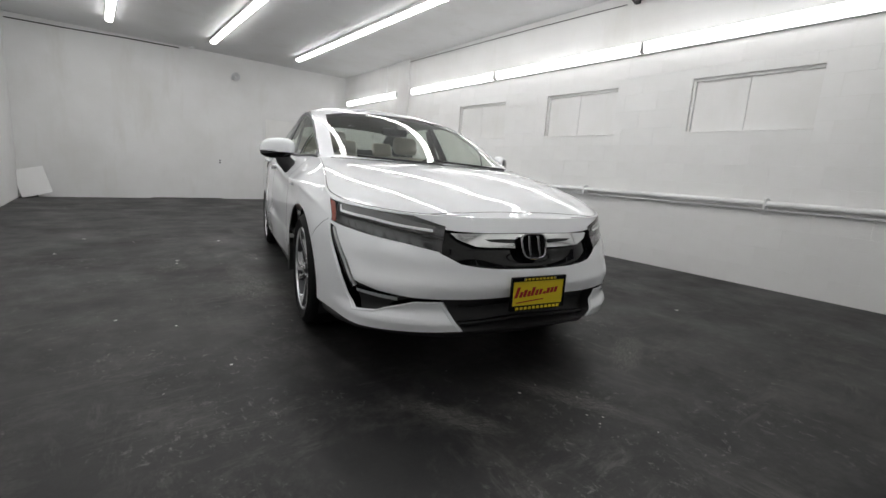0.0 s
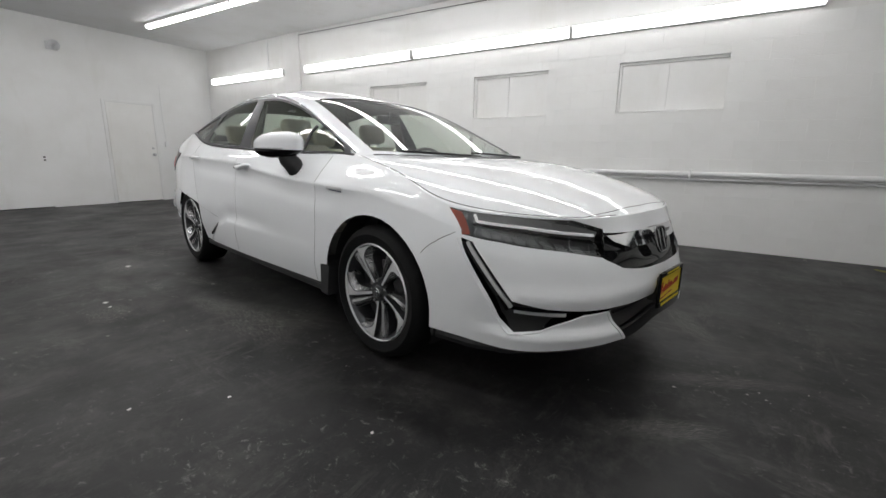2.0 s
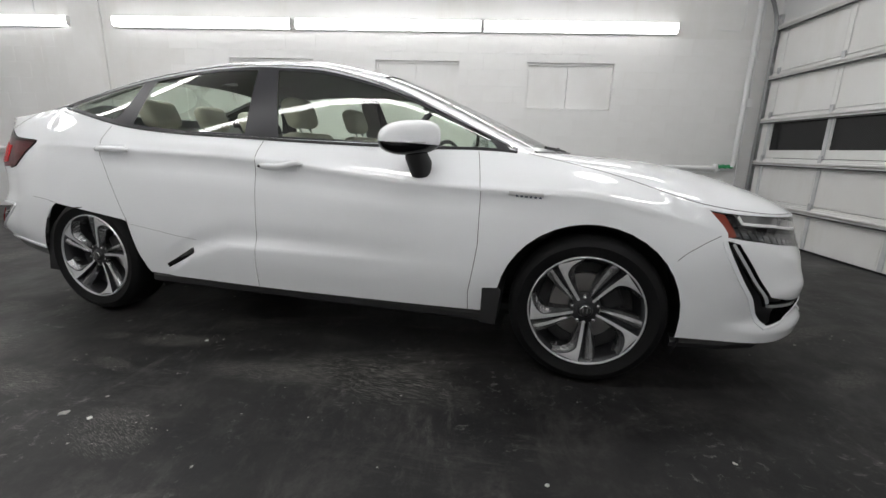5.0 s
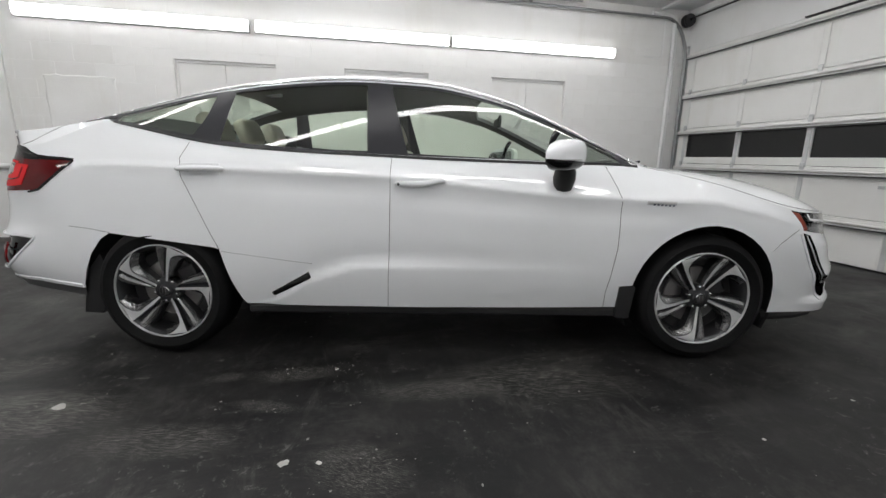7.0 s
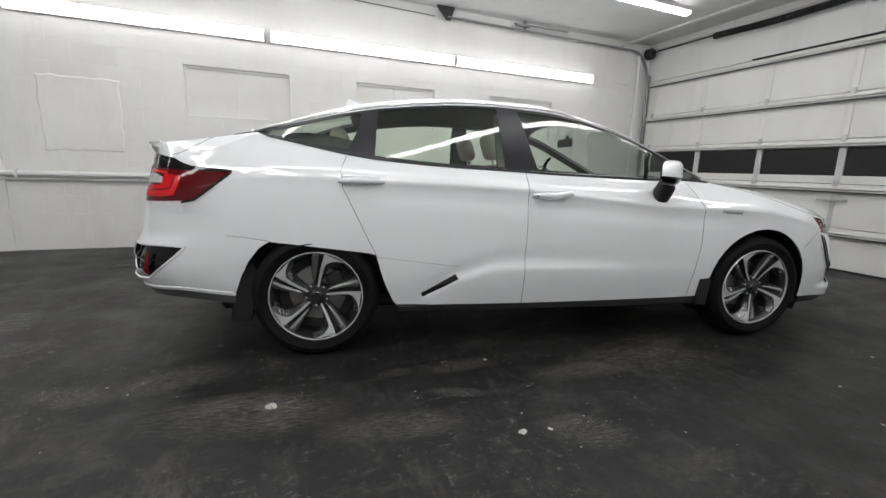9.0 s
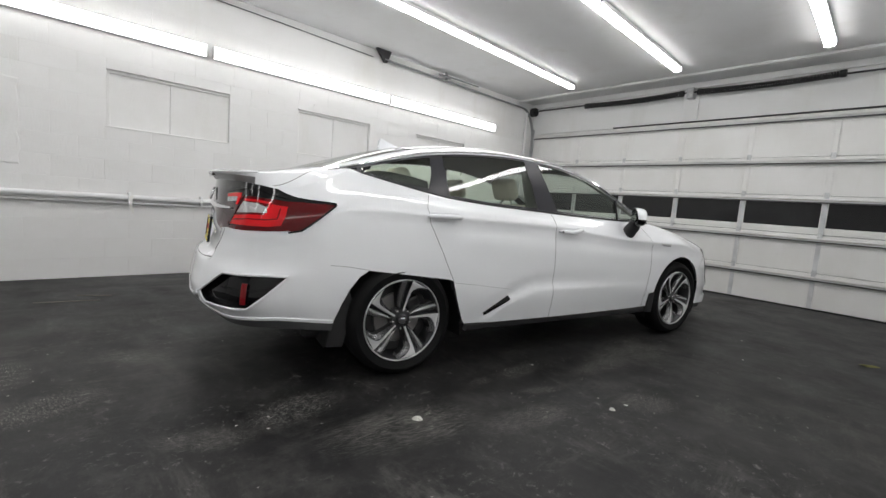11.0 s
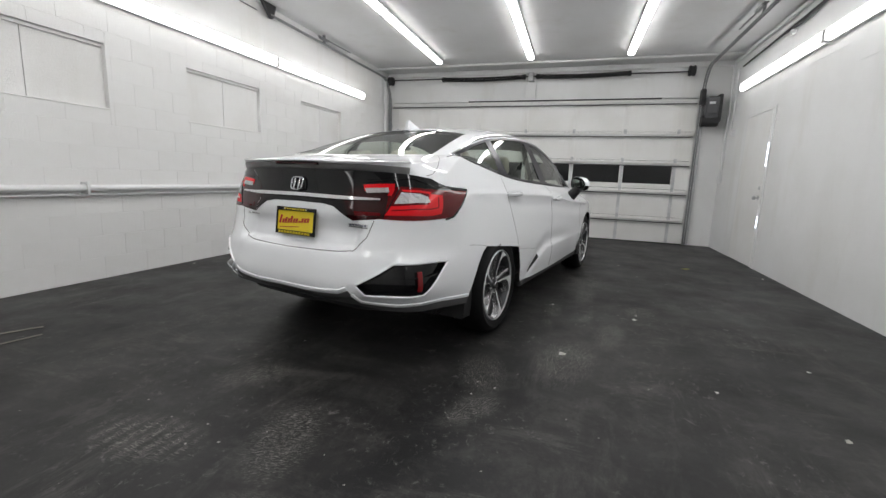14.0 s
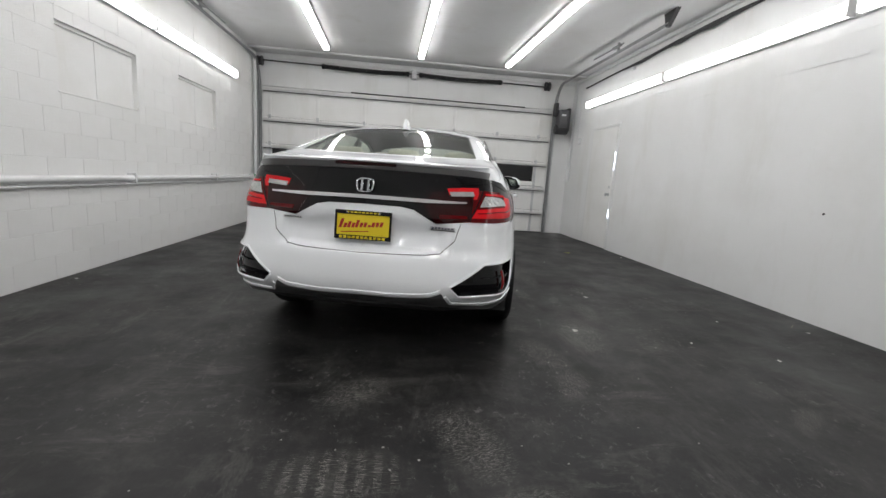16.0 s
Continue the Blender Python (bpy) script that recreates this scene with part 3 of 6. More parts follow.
# outlines of what is cut from or let into the shell; the first that holds a face owns it
CUT = {
    "front_arch": outline([(3.113, .884, .197)] + circle(2.745, .335, .385, -8, 188, 22) + [(2.365, .9, .185)], 0, 3),
    "rear_arch": outline([(.415, .90, .18), (.395, .90, .31), (.305, .90, .565), (.27, .90, .575), (-.24, .88, .634), (-.29, .87, .60), (-.345, .87, .53), (-.385, .87, .45), (-.42, .87, .36), (-.44, .87, .18)], 0, 3),
    "side_marker": outline([(3.188, .835, .789), (3.243, .825, .779), (3.293, .83, .692), (3.263, .85, .692)], 0, 4),
    "headlamp": outline([(3.183, .838, .796), (3.388, .752, .772), (3.588, .55, .754), (3.66, .422, .714), (3.695, .450, .603), (3.588, .609, .636), (3.408, .776, .668), (3.263, .85, .692)], 0, 4),
    "upper_grille": outline([(3.730, 0, .698), (3.69, .39, .702), (3.66, .45, .706), (3.70, .462, .604), (3.735, .372, .556), (3.790, .20, .540), (3.80, 0, .536)], 0, 4),
    "lower_grille": outline([(3.808, 0, .41), (3.728, .447, .402), (3.733, .452, .388), (3.763, .359, .253), (3.758, 0, .253)], 0, 4),
    "corner_duct": outline([(3.262, .850, .679), (3.313, .835, .665), (3.473, .776, .445), (3.568, .688, .42), (3.668, .56, .404), (3.728, .448, .401), (3.733, .452, .389), (3.668, .555, .386), (3.608, .639, .354), (3.558, .688, .319), (3.478, .756, .306), (3.430, .797, .368)], 0, 4),
    "lamp_top": outline([uv(12.75, 4), uv(12.0, 3.97), (-.70, .715, 1.035), (-.415, .80, .975), (-.60, .79, .984), (-.72, .762, .990), (-.84, .64, .994), (-.893, .50, .984), (-.935, .36, .976)], 2, 4.0),
    "lamp_inner": outline([(-.935, .36, .976), (-.893, .50, .984), (-.868, .585, .990), (-.895, .585, .90), (-.893, .575, .817), (-.925, .39, .812), (-.95, .33, .90)], 2, 4.0),
    "tail_lamp": outline([(-.415, .80, .975), (-.60, .82, .836), (-.80, .76, .824), (-.90, .55, .815), (-.925, .39, .812), (-.95, .33, .90), uv(12.75, 4), uv(12.0, 3.97), (-.70, .715, 1.035)], 2, 4.0),
    "rear_garnish": outline([uv(12.75, 4), (-.95, .33, .90), (-.925, .39, .812), (-.945, .27, .87), (-.96, .20, .885), (-.97, 0, .89), uv(14, 4), uv(13, 4), uv(12.75, 4)], 2, 4.0),
    "rear_duct": outline([(-.67, .83, .592), (-.80, .79, .594), (-.94, .67, .590), (-1.035, .50, .476), (-1.01, .545, .433), (-.90, .755, .435), (-.85, .795, .437)], 0, 4),
    "rear_valance": outline([(-1.062, 0, .417), (-1.055, .20, .420), (-1.045, .39, .428), (-1.04, .45, .446), (-.985, .50, .366), (-.91, .66, .367), (-.86, .735, .368), (-.70, .82, .358), (-.50, .85, .346), (-.40, .86, .340), (-.40, .86, .27), (-.60, .81, .28), (-.99, 0, .30)], 0, 4),
    "front_window": outline([uv(6.22, 4.10), uv(6.6, 4.06), uv(7.2, 4.06), uv(7.90, 4.07), uv(7.92, 4.4), uv(7.95, 4.93), uv(7.5, 4.92), uv(7, 4.91), uv(6.6, 4.88), uv(6.22, 4.80)]),
    "rear_window": outline([uv(8.13, 4.07), uv(8.5, 4.06), uv(8.93, 4.08), uv(8.92, 4.5), uv(8.905, 4.91), uv(8.5, 4.93), uv(8.12, 4.93), uv(8.125, 4.4)]),
    "quarter_window": outline([uv(9.14, 4.12), uv(9.5, 4.12), uv(9.86, 4.3), uv(9.8, 4.75), uv(9.4, 4.88), uv(9.02, 4.90), uv(9.06, 4.5)]),
    "window_surround": outline([uv(6.1, 4.06), uv(8, 4.04), uv(9, 4.04), uv(9.93, 4.06), uv(9.93, 4.94), uv(9, 4.96), uv(8, 4.97), uv(6.98, 4.96), uv(6.1, 4.94)]),
    "hood": outline([uv(0, 5), uv(6, 5), uv(6, 6), uv(0, 6)]),
    "windscreen": outline([uv(6.06, 5.20), uv(6.95, 5.26), uv(6.96, 6), uv(6.03, 6)]),
    "rear_screen": outline([uv(9.08, 5.30), uv(9.97, 5.22), uv(9.97, 6), uv(9.05, 6)]),
    "trunk_lid": outline([uv(9.99, 5.16), uv(10, 6), uv(14, 6), (-1.06, 0, .645), (-.99, .36, .642), (-.965, .44, .66), (-.935, .46, .815), uv(12.6, 4.0), uv(11.2, 4.2), uv(10.6, 5.02)]),
    "front_door": outline([(2.235, .78, 1.0), (2.275, .925, .83), (2.272, .93, .60), (2.235, .90, .30), (2.235, .90, .2), (1.135, .90, .2), (1.135, .90, .30), (1.145, .92, .66), (1.15, .825, 1.02)], 0, 4.0),
    "rear_door": outline([(1.15, .825, 1.02), (1.145, .92, .66), (1.135, .90, .30), (1.135, .90, .2), (.41, .90, .2), (.31, .90, .56), (.22, .89, .74), (.13, .875, .92), (.13, .80, 1.085)], 0, 4.0),
    "front_bumper": outline([uv(0, 0), (3.118, .884, .217), (3.148, .884, .501), (3.243, .855, .683), (3.288, .845, .704), (3.408, .737, .777), uv(2, 4), uv(0, 4)], 0, 4),
    "rear_bumper": outline([uv(14, 0), (-.37, .87, .2), (-.33, .87, .60), (-.43, .865, .675), (-.60, .82, .825), (-.82, .73, .82), (-.94, .46, .805), (-.97, .44, .66), (-1.0, .36, .642), (-1.06, 0, .645)], 0, 4),
}


def inside(poly, pts):
    x, y = pts[:, 0], pts[:, 1]
    a = np.array(poly)
    b = np.roll(a, -1, 0)
    hit = np.zeros(len(pts), bool)
    for (x0, y0), (x1, y1) in zip(a, b):
        if y0 != y1:
            hit ^= ((y0 > y) != (y1 > y)) & (x < (x1 - x0) * (y - y0) / (y1 - y0) + x0)
    return hit


def triangulate():
    """One triangulation of the whole right half that holds every outline as edges."""
    pts, edges = [], []
    frame_ = outline([uv(0, 0), uv(14, 0), uv(14, 4), uv(14, 5), uv(14, 6), uv(0, 6), uv(0, 5), uv(0, 4)])
    lines = [(p, True) for p in [frame_, *CUT.values()]]
    for row in (2.86, 2.93, 3, 3.07, 3.14, 4, 5):
        lines.append(([(float(u), float(metric(row))) for u in np.linspace(0, U_END, 260)], False))
    for p, closed in lines:
        k = len(pts)
        pts += p
        edges += [(k + i, k + i + 1) for i in range(len(p) - 1)] + ([(k + len(p) - 1, k)] if closed else [])
    for u in np.linspace(0.012, U_END - 0.012, 240):
        pts += [(float(u), float(y)) for y in np.concatenate([np.linspace(0.02, 0.98, 41), np.linspace(1.03, 1.57, 19)])]
    vs, _, fs, _, _, _ = delaunay_2d_cdt([Vector(p) for p in pts], edges, [], 0, 1e-4)
    return np.array([tuple(v) for v in vs]), np.array([tuple(f) for f in fs if len(f) == 3])


UV, TRI = triangulate()
UV[:, 0] = np.clip(UV[:, 0], 0, U_END)
UV[:, 1] = np.clip(UV[:, 1], 0, 1.6)
VV = np.clip(unmetric(UV[:, 1]), 0, 6)
MID = UV[TRI].mean(1)
OWNER = np.full(len(TRI), "body", dtype=object)
free = np.ones(len(TRI), bool)
for key_, poly_ in CUT.items():
    hit_ = inside(poly_, MID) & free
    OWNER[hit_] = key_
    free &= ~hit_
P3 = shell(UV[:, 0], VV)


def region(names, sides, mat, name, parent, depth=0.0, wall=0.0, label="", pick=None, rim_only=False):
    """The faces of some outlines as one mesh, on the right (-1), left (1) or both sides; depth sinks it, wall folds its rim inwards."""
    sel = np.isin(OWNER, names)
    if pick is not None:
        sel &= pick(P3[TRI].mean(1))
    tri = TRI[sel]
    used = np.unique(tri)
    back = {int(a): i for i, a in enumerate(used)}
    # the normal of each vertex is taken on the side of the belt or rail on which its faces lie
    lean = np.zeros(len(UV)), np.zeros(len(UV))
    for col in range(3):
        np.add.at(lean[0], tri[:, col], MID[sel][:, 1])
        np.add.at(lean[1], tri[:, col], 1)
    centre = lean[0][used] / np.maximum(lean[1][used], 1)
    v = VV[used] + np.sign(unmetric(centre) - VV[used]) * 1e-3 * (np.abs(VV[used] - np.round(VV[used])) < 1e-3)
    n = normals(UV[used, 0], np.clip(v, 0, 6))
    p = P3[used] - depth * n
    verts, faces, norm = [], [], []
    count = {}
    for t in tri:
        for a, b in ((t[0], t[1]), (t[1], t[2]), (t[2], t[0])):
            count[(a, b)] = 1
    rim = [(a, b) for a, b in count if (b, a) not in count and not (abs(P3[a][1]) < 1e-5 and abs(P3[b][1]) < 1e-5)]
    for sgn in sides:
        k = len(verts)
        f = np.array([1, sgn, 1.0])
        if not rim_only:
            verts += [tuple(q) for q in p * f]
            norm += [tuple(q) for q in n * f]
        for t in (() if rim_only else tri):
            a, b, c = (k + back[int(i)] for i in t)
            faces.append((a, b, c) if sgn > 0 else (a, c, b))
        if wall:
            edge = {}
            for a, b in rim:
                for i in (a, b):
                    if i not in edge:
                        edge[i] = len(verts)
                        q, nn = p[back[int(i)]], n[back[int(i)]]
                        verts += [tuple(q * f), tuple((q - wall * nn) * f)]
                        norm += [tuple(nn * f), tuple(nn * f)]
                e0, e1 = edge[a], edge[b]
                faces.append((e0, e0 + 1, e1 + 1, e1))
    me = bpy.data.meshes.new(name)
    me.from_pydata(verts, [], faces)
    me.update()
    face_n = np.array([tuple(q.normal) for q in me.polygons[:50]])
    if len(tri) and not rim_only:
        want = np.array([norm[faces[i][0]] for i in range(min(50, len(faces)))])
        if (face_n * want).sum() < 0:
            me.flip_normals()
    me.shade_smooth()
    if not wall:
        me.normals_split_custom_set_from_vertices(norm)
    me.materials.append(mat)
    ob = new(name, me)
    ob.parent = parent
    if label:
        tagged(ob, label)
    return ob


body = region(["body"], (-1, 1), PAINT, "body", car)
hood = region(["hood"], (-1, 1), PAINT, "hood", car)
front_bumper = region(["front_bumper"], (-1, 1), PAINT, "front_bumper", car)
rear_bumper = region(["rear_bumper"], (-1, 1), PAINT, "rear_bumper", car)
trunk_lid = region(["trunk_lid"], (-1, 1), PAINT, "trunk_lid", car)
windscreen = region(["windscreen"], (-1, 1), SCREEN, "windscreen", car, 0.004, label="clear curved windscreen")
rear_screen = region(["rear_screen"], (-1, 1), SIDE_GLASS, "rear_screen", car, 0.003)
doors = {}
lamps, tails, ducts = {}, {}, {}
for sgn in (-1, 1):
    for which in ("front", "rear"):
        d = doors[which, sgn] = region([which + "_door"], (sgn,), PAINT, which + "_door", car)
        region([which + "_window"], (sgn,), SIDE_GLASS, "window_pane", d, 0.006, label="lightly tinted window pane")
    region(["quarter_window"], (sgn,), SIDE_GLASS, "quarter_window", car, 0.006)
    region(["window_surround"], (sgn,), PILLAR, "window_surround", car, 0.001, label="black window surround and pillars")
    lamps[sgn] = region(["headlamp", "side_marker"], (sgn,), HOUSING, "headlamp", car, 0.05, label="headlamp with dark housing and clear lens")
    region(["headlamp"], (sgn,), LENS, "lens", lamps[sgn], 0.0)
    region(["side_marker"], (sgn,), AMBER, "side_marker", lamps[sgn], 0.002, label="amber side marker")
    tails[sgn] = region(["lamp_inner"], (sgn,), RED_DARK, "tail_lamp", car, -0.003, label="deep red wrap-round tail lamp")
    region(["tail_lamp"], (sgn,), RED_MID, "red_lens", tails[sgn], -0.003)
    region(["lamp_top"], (sgn,), GLOSS_BLACK, "lamp_top", tails[sgn], -0.003, label="gloss black top of the lamp")
    ducts[sgn] = region(["corner_duct"], (sgn,), MATT_BLACK, "corner_duct", car, 0.05)
    region(["corner_duct"], (sgn,), GLOSS_BLACK, "duct_wall", ducts[sgn], 0.0, 0.055, rim_only=True)
    rd = region(["rear_duct"], (sgn,), GLOSS_BLACK, "rear_duct", car, 0.03, label="black rear corner duct with red reflector")
    region(["rear_duct"], (sgn,), GLOSS_BLACK, "duct_wall", rd, 0.0, 0.035, rim_only=True)
    ducts[sgn, "rear"] = rd
    region(["headlamp", "side_marker"], (sgn,), GLOSS_BLACK, "lamp_wall", lamps[sgn], 0.0, 0.055, rim_only=True)
grille = region(["upper_grille"], (-1, 1), GLOSS_BLACK, "upper_grille", car, 0.03)
region(["upper_grille"], (-1, 1), GLOSS_BLACK, "grille_wall", grille, 0.0, 0.035, rim_only=True)
intake = region(["lower_grille"], (-1, 1), MATT_BLACK, "lower_grille", car, 0.05)
region(["lower_grille"], (-1, 1), MATT_BLACK, "grille_wall", intake, 0.0, 0.055, rim_only=True)
garnish = region(["rear_garnish"], (-1, 1), GLOSS_BLACK, "rear_garnish", car, -0.002, label="gloss black panel across the boot lid")
region(["rear_valance"], (-1, 1), GREY_TRIM, "rear_valance", car, -0.002)
part("floor_pan", box((-0.55, -0.70, 0.215), (3.25, 0.70, 0.28), 0.02), MATT_BLACK, car)

# ---- wheels ----
TYRE = material("tyre_rubber", (0.007, 0.007, 0.0075), 0.7, Specular_IOR_Level=0.2)
bump(TYRE, noise_at(TYRE, 120, 4).outputs["Fac"], 0.3, 0.002)
ALLOY = material("machined_alloy", (0.76, 0.77, 0.78), 0.22, 0.5)
base(ALLOY, ramp(ALLOY, noise_at(ALLOY, 60, 3), "Fac", [(0.3, (0.80, 0.81, 0.82)), (0.7, (0.88, 0.89, 0.90))]).outputs[0])
SPOKE_GREY = material("satin_grey_alloy", (0.30, 0.30, 0.305), 0.24, 0.75)
ALLOY_DARK = material("grey_painted_alloy", (0.05, 0.051, 0.055), 0.28, 0.6)
DISC = material("brake_disc_steel", (0.30, 0.29, 0.285), 0.38, 0.9)


def blade(a0):
    """One fifth of the wheel's turbine: a smooth cone, a machined blade that hooks into the rim and a ribbed flank, from hub to rim in the wheel's plane x, z; y points into the car."""
    bm = bmesh.new()
    rows, n = [], 46
    for i in range(n + 1):
        t = i / n
        r = 0.050 + t * (0.2395 - 0.050)
        hook = max(0.0, (t - .60) / .40) ** 2.0
        turn_ = a0 - radians(4.0) * t
        face = 0.034 - 0.024 * min(1, t * 1.1) ** 1.3
        rib = 0.003 * math.cos(2 * math.pi * (t - .3) / .055) * (1 if .36 < t < .88 else 0)
        h = math.degrees((0.0055 + 0.0045 * t) / r)
        cone = 8.5 - 1.5 * t
        mid_a = h + 4.5 + cone
        right = h + 25 * hook
        flank = 5 + 7 * t
        # degrees against the blade's spine, and depths
        prof = [(mid_a + cone + 1, face + .080), (mid_a + cone, face + .034), (mid_a + cone * .6, face + .013), (mid_a, face + .007), (mid_a - cone * .6, face + .012), (mid_a - cone, face + .028), (h + 1.0, face + .028), (h, face),
                (-right, face), (-right - .6, face + .004), (-right - flank * .5, face + .018 + rib), (-right - flank, face + .032 + rib), (-right - flank - 1, face + .080)]
        rows.append([bm.verts.new((r * math.cos(turn_ + radians(a)), y, r * math.sin(turn_ + radians(a)))) for a, y in prof])
    for p, q in zip(rows, rows[1:]):
        for k in range(len(p) - 1):
            f = bm.faces.new((p[k], p[k + 1], q[k + 1], q[k]))
            f.material_index = 1 if k == 7 else (0 if 1 <= k <= 4 or 9 <= k <= 10 else 2)
    bm.faces.new(rows[0])
    bm.faces.new(rows[-1][::-1])
    bmesh.ops.recalc_face_normals(bm, faces=bm.faces)
    return bm


def wheel(x, sgn, turn):
    """A road wheel; y = 0 is its outer face, y grows inwards."""
    root = new("wheel")
    root.parent = car
    root.matrix_basis = Matrix.Translation((x, sgn * (0.908 if x > 1 else 0.897), 0.334)) @ Matrix.Rotation(0 if sgn < 0 else math.pi, 4, "Z")
    bm = bmesh.new()
    add_lathe(bm, [(.238, .022), (.250, .008), (.262, .003), (.285, -.002), (.288, -.004), (.292, -.004), (.295, -.001), (.312, .006), (.325, .022), (.332, .042), (.334, .06), (.334, .175), (.325, .21), (.29, .228), (.235, .22)], 80)
    part("tyre", bm, TYRE, root, smooth=True)
    bm = bmesh.new()
    add_lathe(bm, [(.247, .016), (.246, .008), (.242, .004), (.2395, .005), (.2385, .010), (.238, .018)], 80)
    part("rim", bm, [ALLOY], root, "machined alloy rim", smooth=True)
    bm = bmesh.new()
    add_lathe(bm, [(.239, .014), (.232, .024), (.226, .034), (.222, .06), (.206, .11), (.20, .20)], 64)
    part("barrel", bm, ALLOY_DARK, root, smooth=True)
    for k in range(5):
        a = radians(turn + 72 * k)
        part("spoke", blade(a), [SPOKE_GREY, ALLOY, ALLOY_DARK], root, smooth=True)
    bm = bmesh.new()
    add_lathe(bm, [(.002, .022), (.026, .023), (.031, .027), (.034, .036), (.060, .042), (.066, .052), (.068, .09)], 40)
    part("hub", bm, ALLOY_DARK, root, smooth=True)
    bm = bmesh.new()
    add_lathe(bm, [(.001, .0185), (.022, .0185), (.0255, .0215), (.0265, .026)], 32)
    part("hub_cap", bm, DARK_CHROME, root, "dark hub cap", smooth=True)
    bm = bmesh.new()
    for dx in (-0.008, 0.008):
        add_box(bm, (dx - 0.0022, 0.0165, -0.011), (dx + 0.0022, 0.019, 0.011), 0.0008)
    part("emblem", bm, CHROME, root)
    for k in range(5):
        a = radians(turn - 30 + 72 * k)
        bm = bmesh.new()
        add_lathe(bm, [(.001, .02), (.008, .021), (.0095, .026), (.0095, .045)], 10, Matrix.Translation((.057 * math.cos(a), .010, .057 * math.sin(a))))
        part("lug_nut", bm, CHROME, root)
    bm = bmesh.new()
    add_lathe(bm, [(.06, .10), (.15, .10), (.152, .104), (.152, .124), (.15, .128), (.06, .128)], 48)
    part("brake_disc", bm, DISC, root, smooth=True)
    bm = bmesh.new()
    add_lathe(bm, [(.155, .105), (.20, .10), (.215, .11)], 48)
    part("inner_barrel", bm, BLACK_RUBBER, root, smooth=True)
    part("brake_caliper", box((0.07, 0.075, -0.05), (0.165, 0.15, 0.075), 0.015, Matrix.Rotation(radians(-25), 4, "Y"), 2), DARK_METAL, root)
    return root


for sgn in (-1, 1):
    wheel(-0.012, sgn, 152)
    wheel(2.75, sgn, 125)

# ---- trim of the car ----
def along(points, lift=0.0, gap=0.015, lo=0.0, hi=6.0):
    """A line on the shell through some points, lifted off it: places and outward directions."""
    c = [p if len(p) == 2 else snap(p, lo, hi) for p in points]
    u, y = [], []
    for a, b in zip(c, c[1:]):
        n = max(2, int(math.hypot(b[0] - a[0], b[1] - a[1]) / gap))
        for k in range(n):
            u.append(a[0] + (b[0] - a[0]) * k / n)
            y.append(a[1] + (b[1] - a[1]) * k / n)
    u.append(c[-1][0])
    y.append(c[-1][1])
    v = np.clip(unmetric(np.array(y)), 0, 6)
    n = normals(np.array(u), v)
    return shell(np.array(u), v) + lift * n, n


def flip(p, sgn):
    return Vector((p[0], sgn * p[1], p[2]))


def seam(points, sgn, radius=0.0018, mat=GAP, name="shut_and_crease_line", parent=None, lift=-0.0008, lo=0.0, hi=6.0):
    p, _ = along(points, lift, 0.02, lo, hi)
    return part(name, tube([flip(q, sgn) for q in p], radius, 6), mat, parent or car)


def ribbon(points, sgn, width, thick, mat, name, parent, lift=0.0, label="", lo=0.0, hi=6.0, taper=None):
    """A flat bar that lies on the shell, with softened edges."""
    p, n = along(points, lift, 0.015, lo, hi)
    bm = bmesh.new()
    rings, m = [], len(p)
    for i in range(m):
        t = Vector(p[min(i + 1, m - 1)] - p[max(i - 1, 0)]).normalized()
        nn = Vector(n[i])
        b = t.cross(nn).normalized()
        w = width * (taper(i / (m - 1)) if taper else 1)
        c = Vector(p[i])
        rings.append([bm.verts.new(flip(c + b * x * w / 2 + nn * z * thick, sgn)) for x, z in ((-1, 0), (-1, .6), (-.75, 1), (.75, 1), (1, .6), (1, 0))])
    for a, b in zip(rings, rings[1:]):
        for j in range(6):
            bm.faces.new((a[j], a[(j + 1) % 6], b[(j + 1) % 6], b[j]))
    bm.faces.new(rings[0])
    bm.faces.new(rings[-1][::-1])
    bmesh.ops.recalc_face_normals(bm, faces=bm.faces)
    return part(name, bm, mat, parent, label, smooth=True)


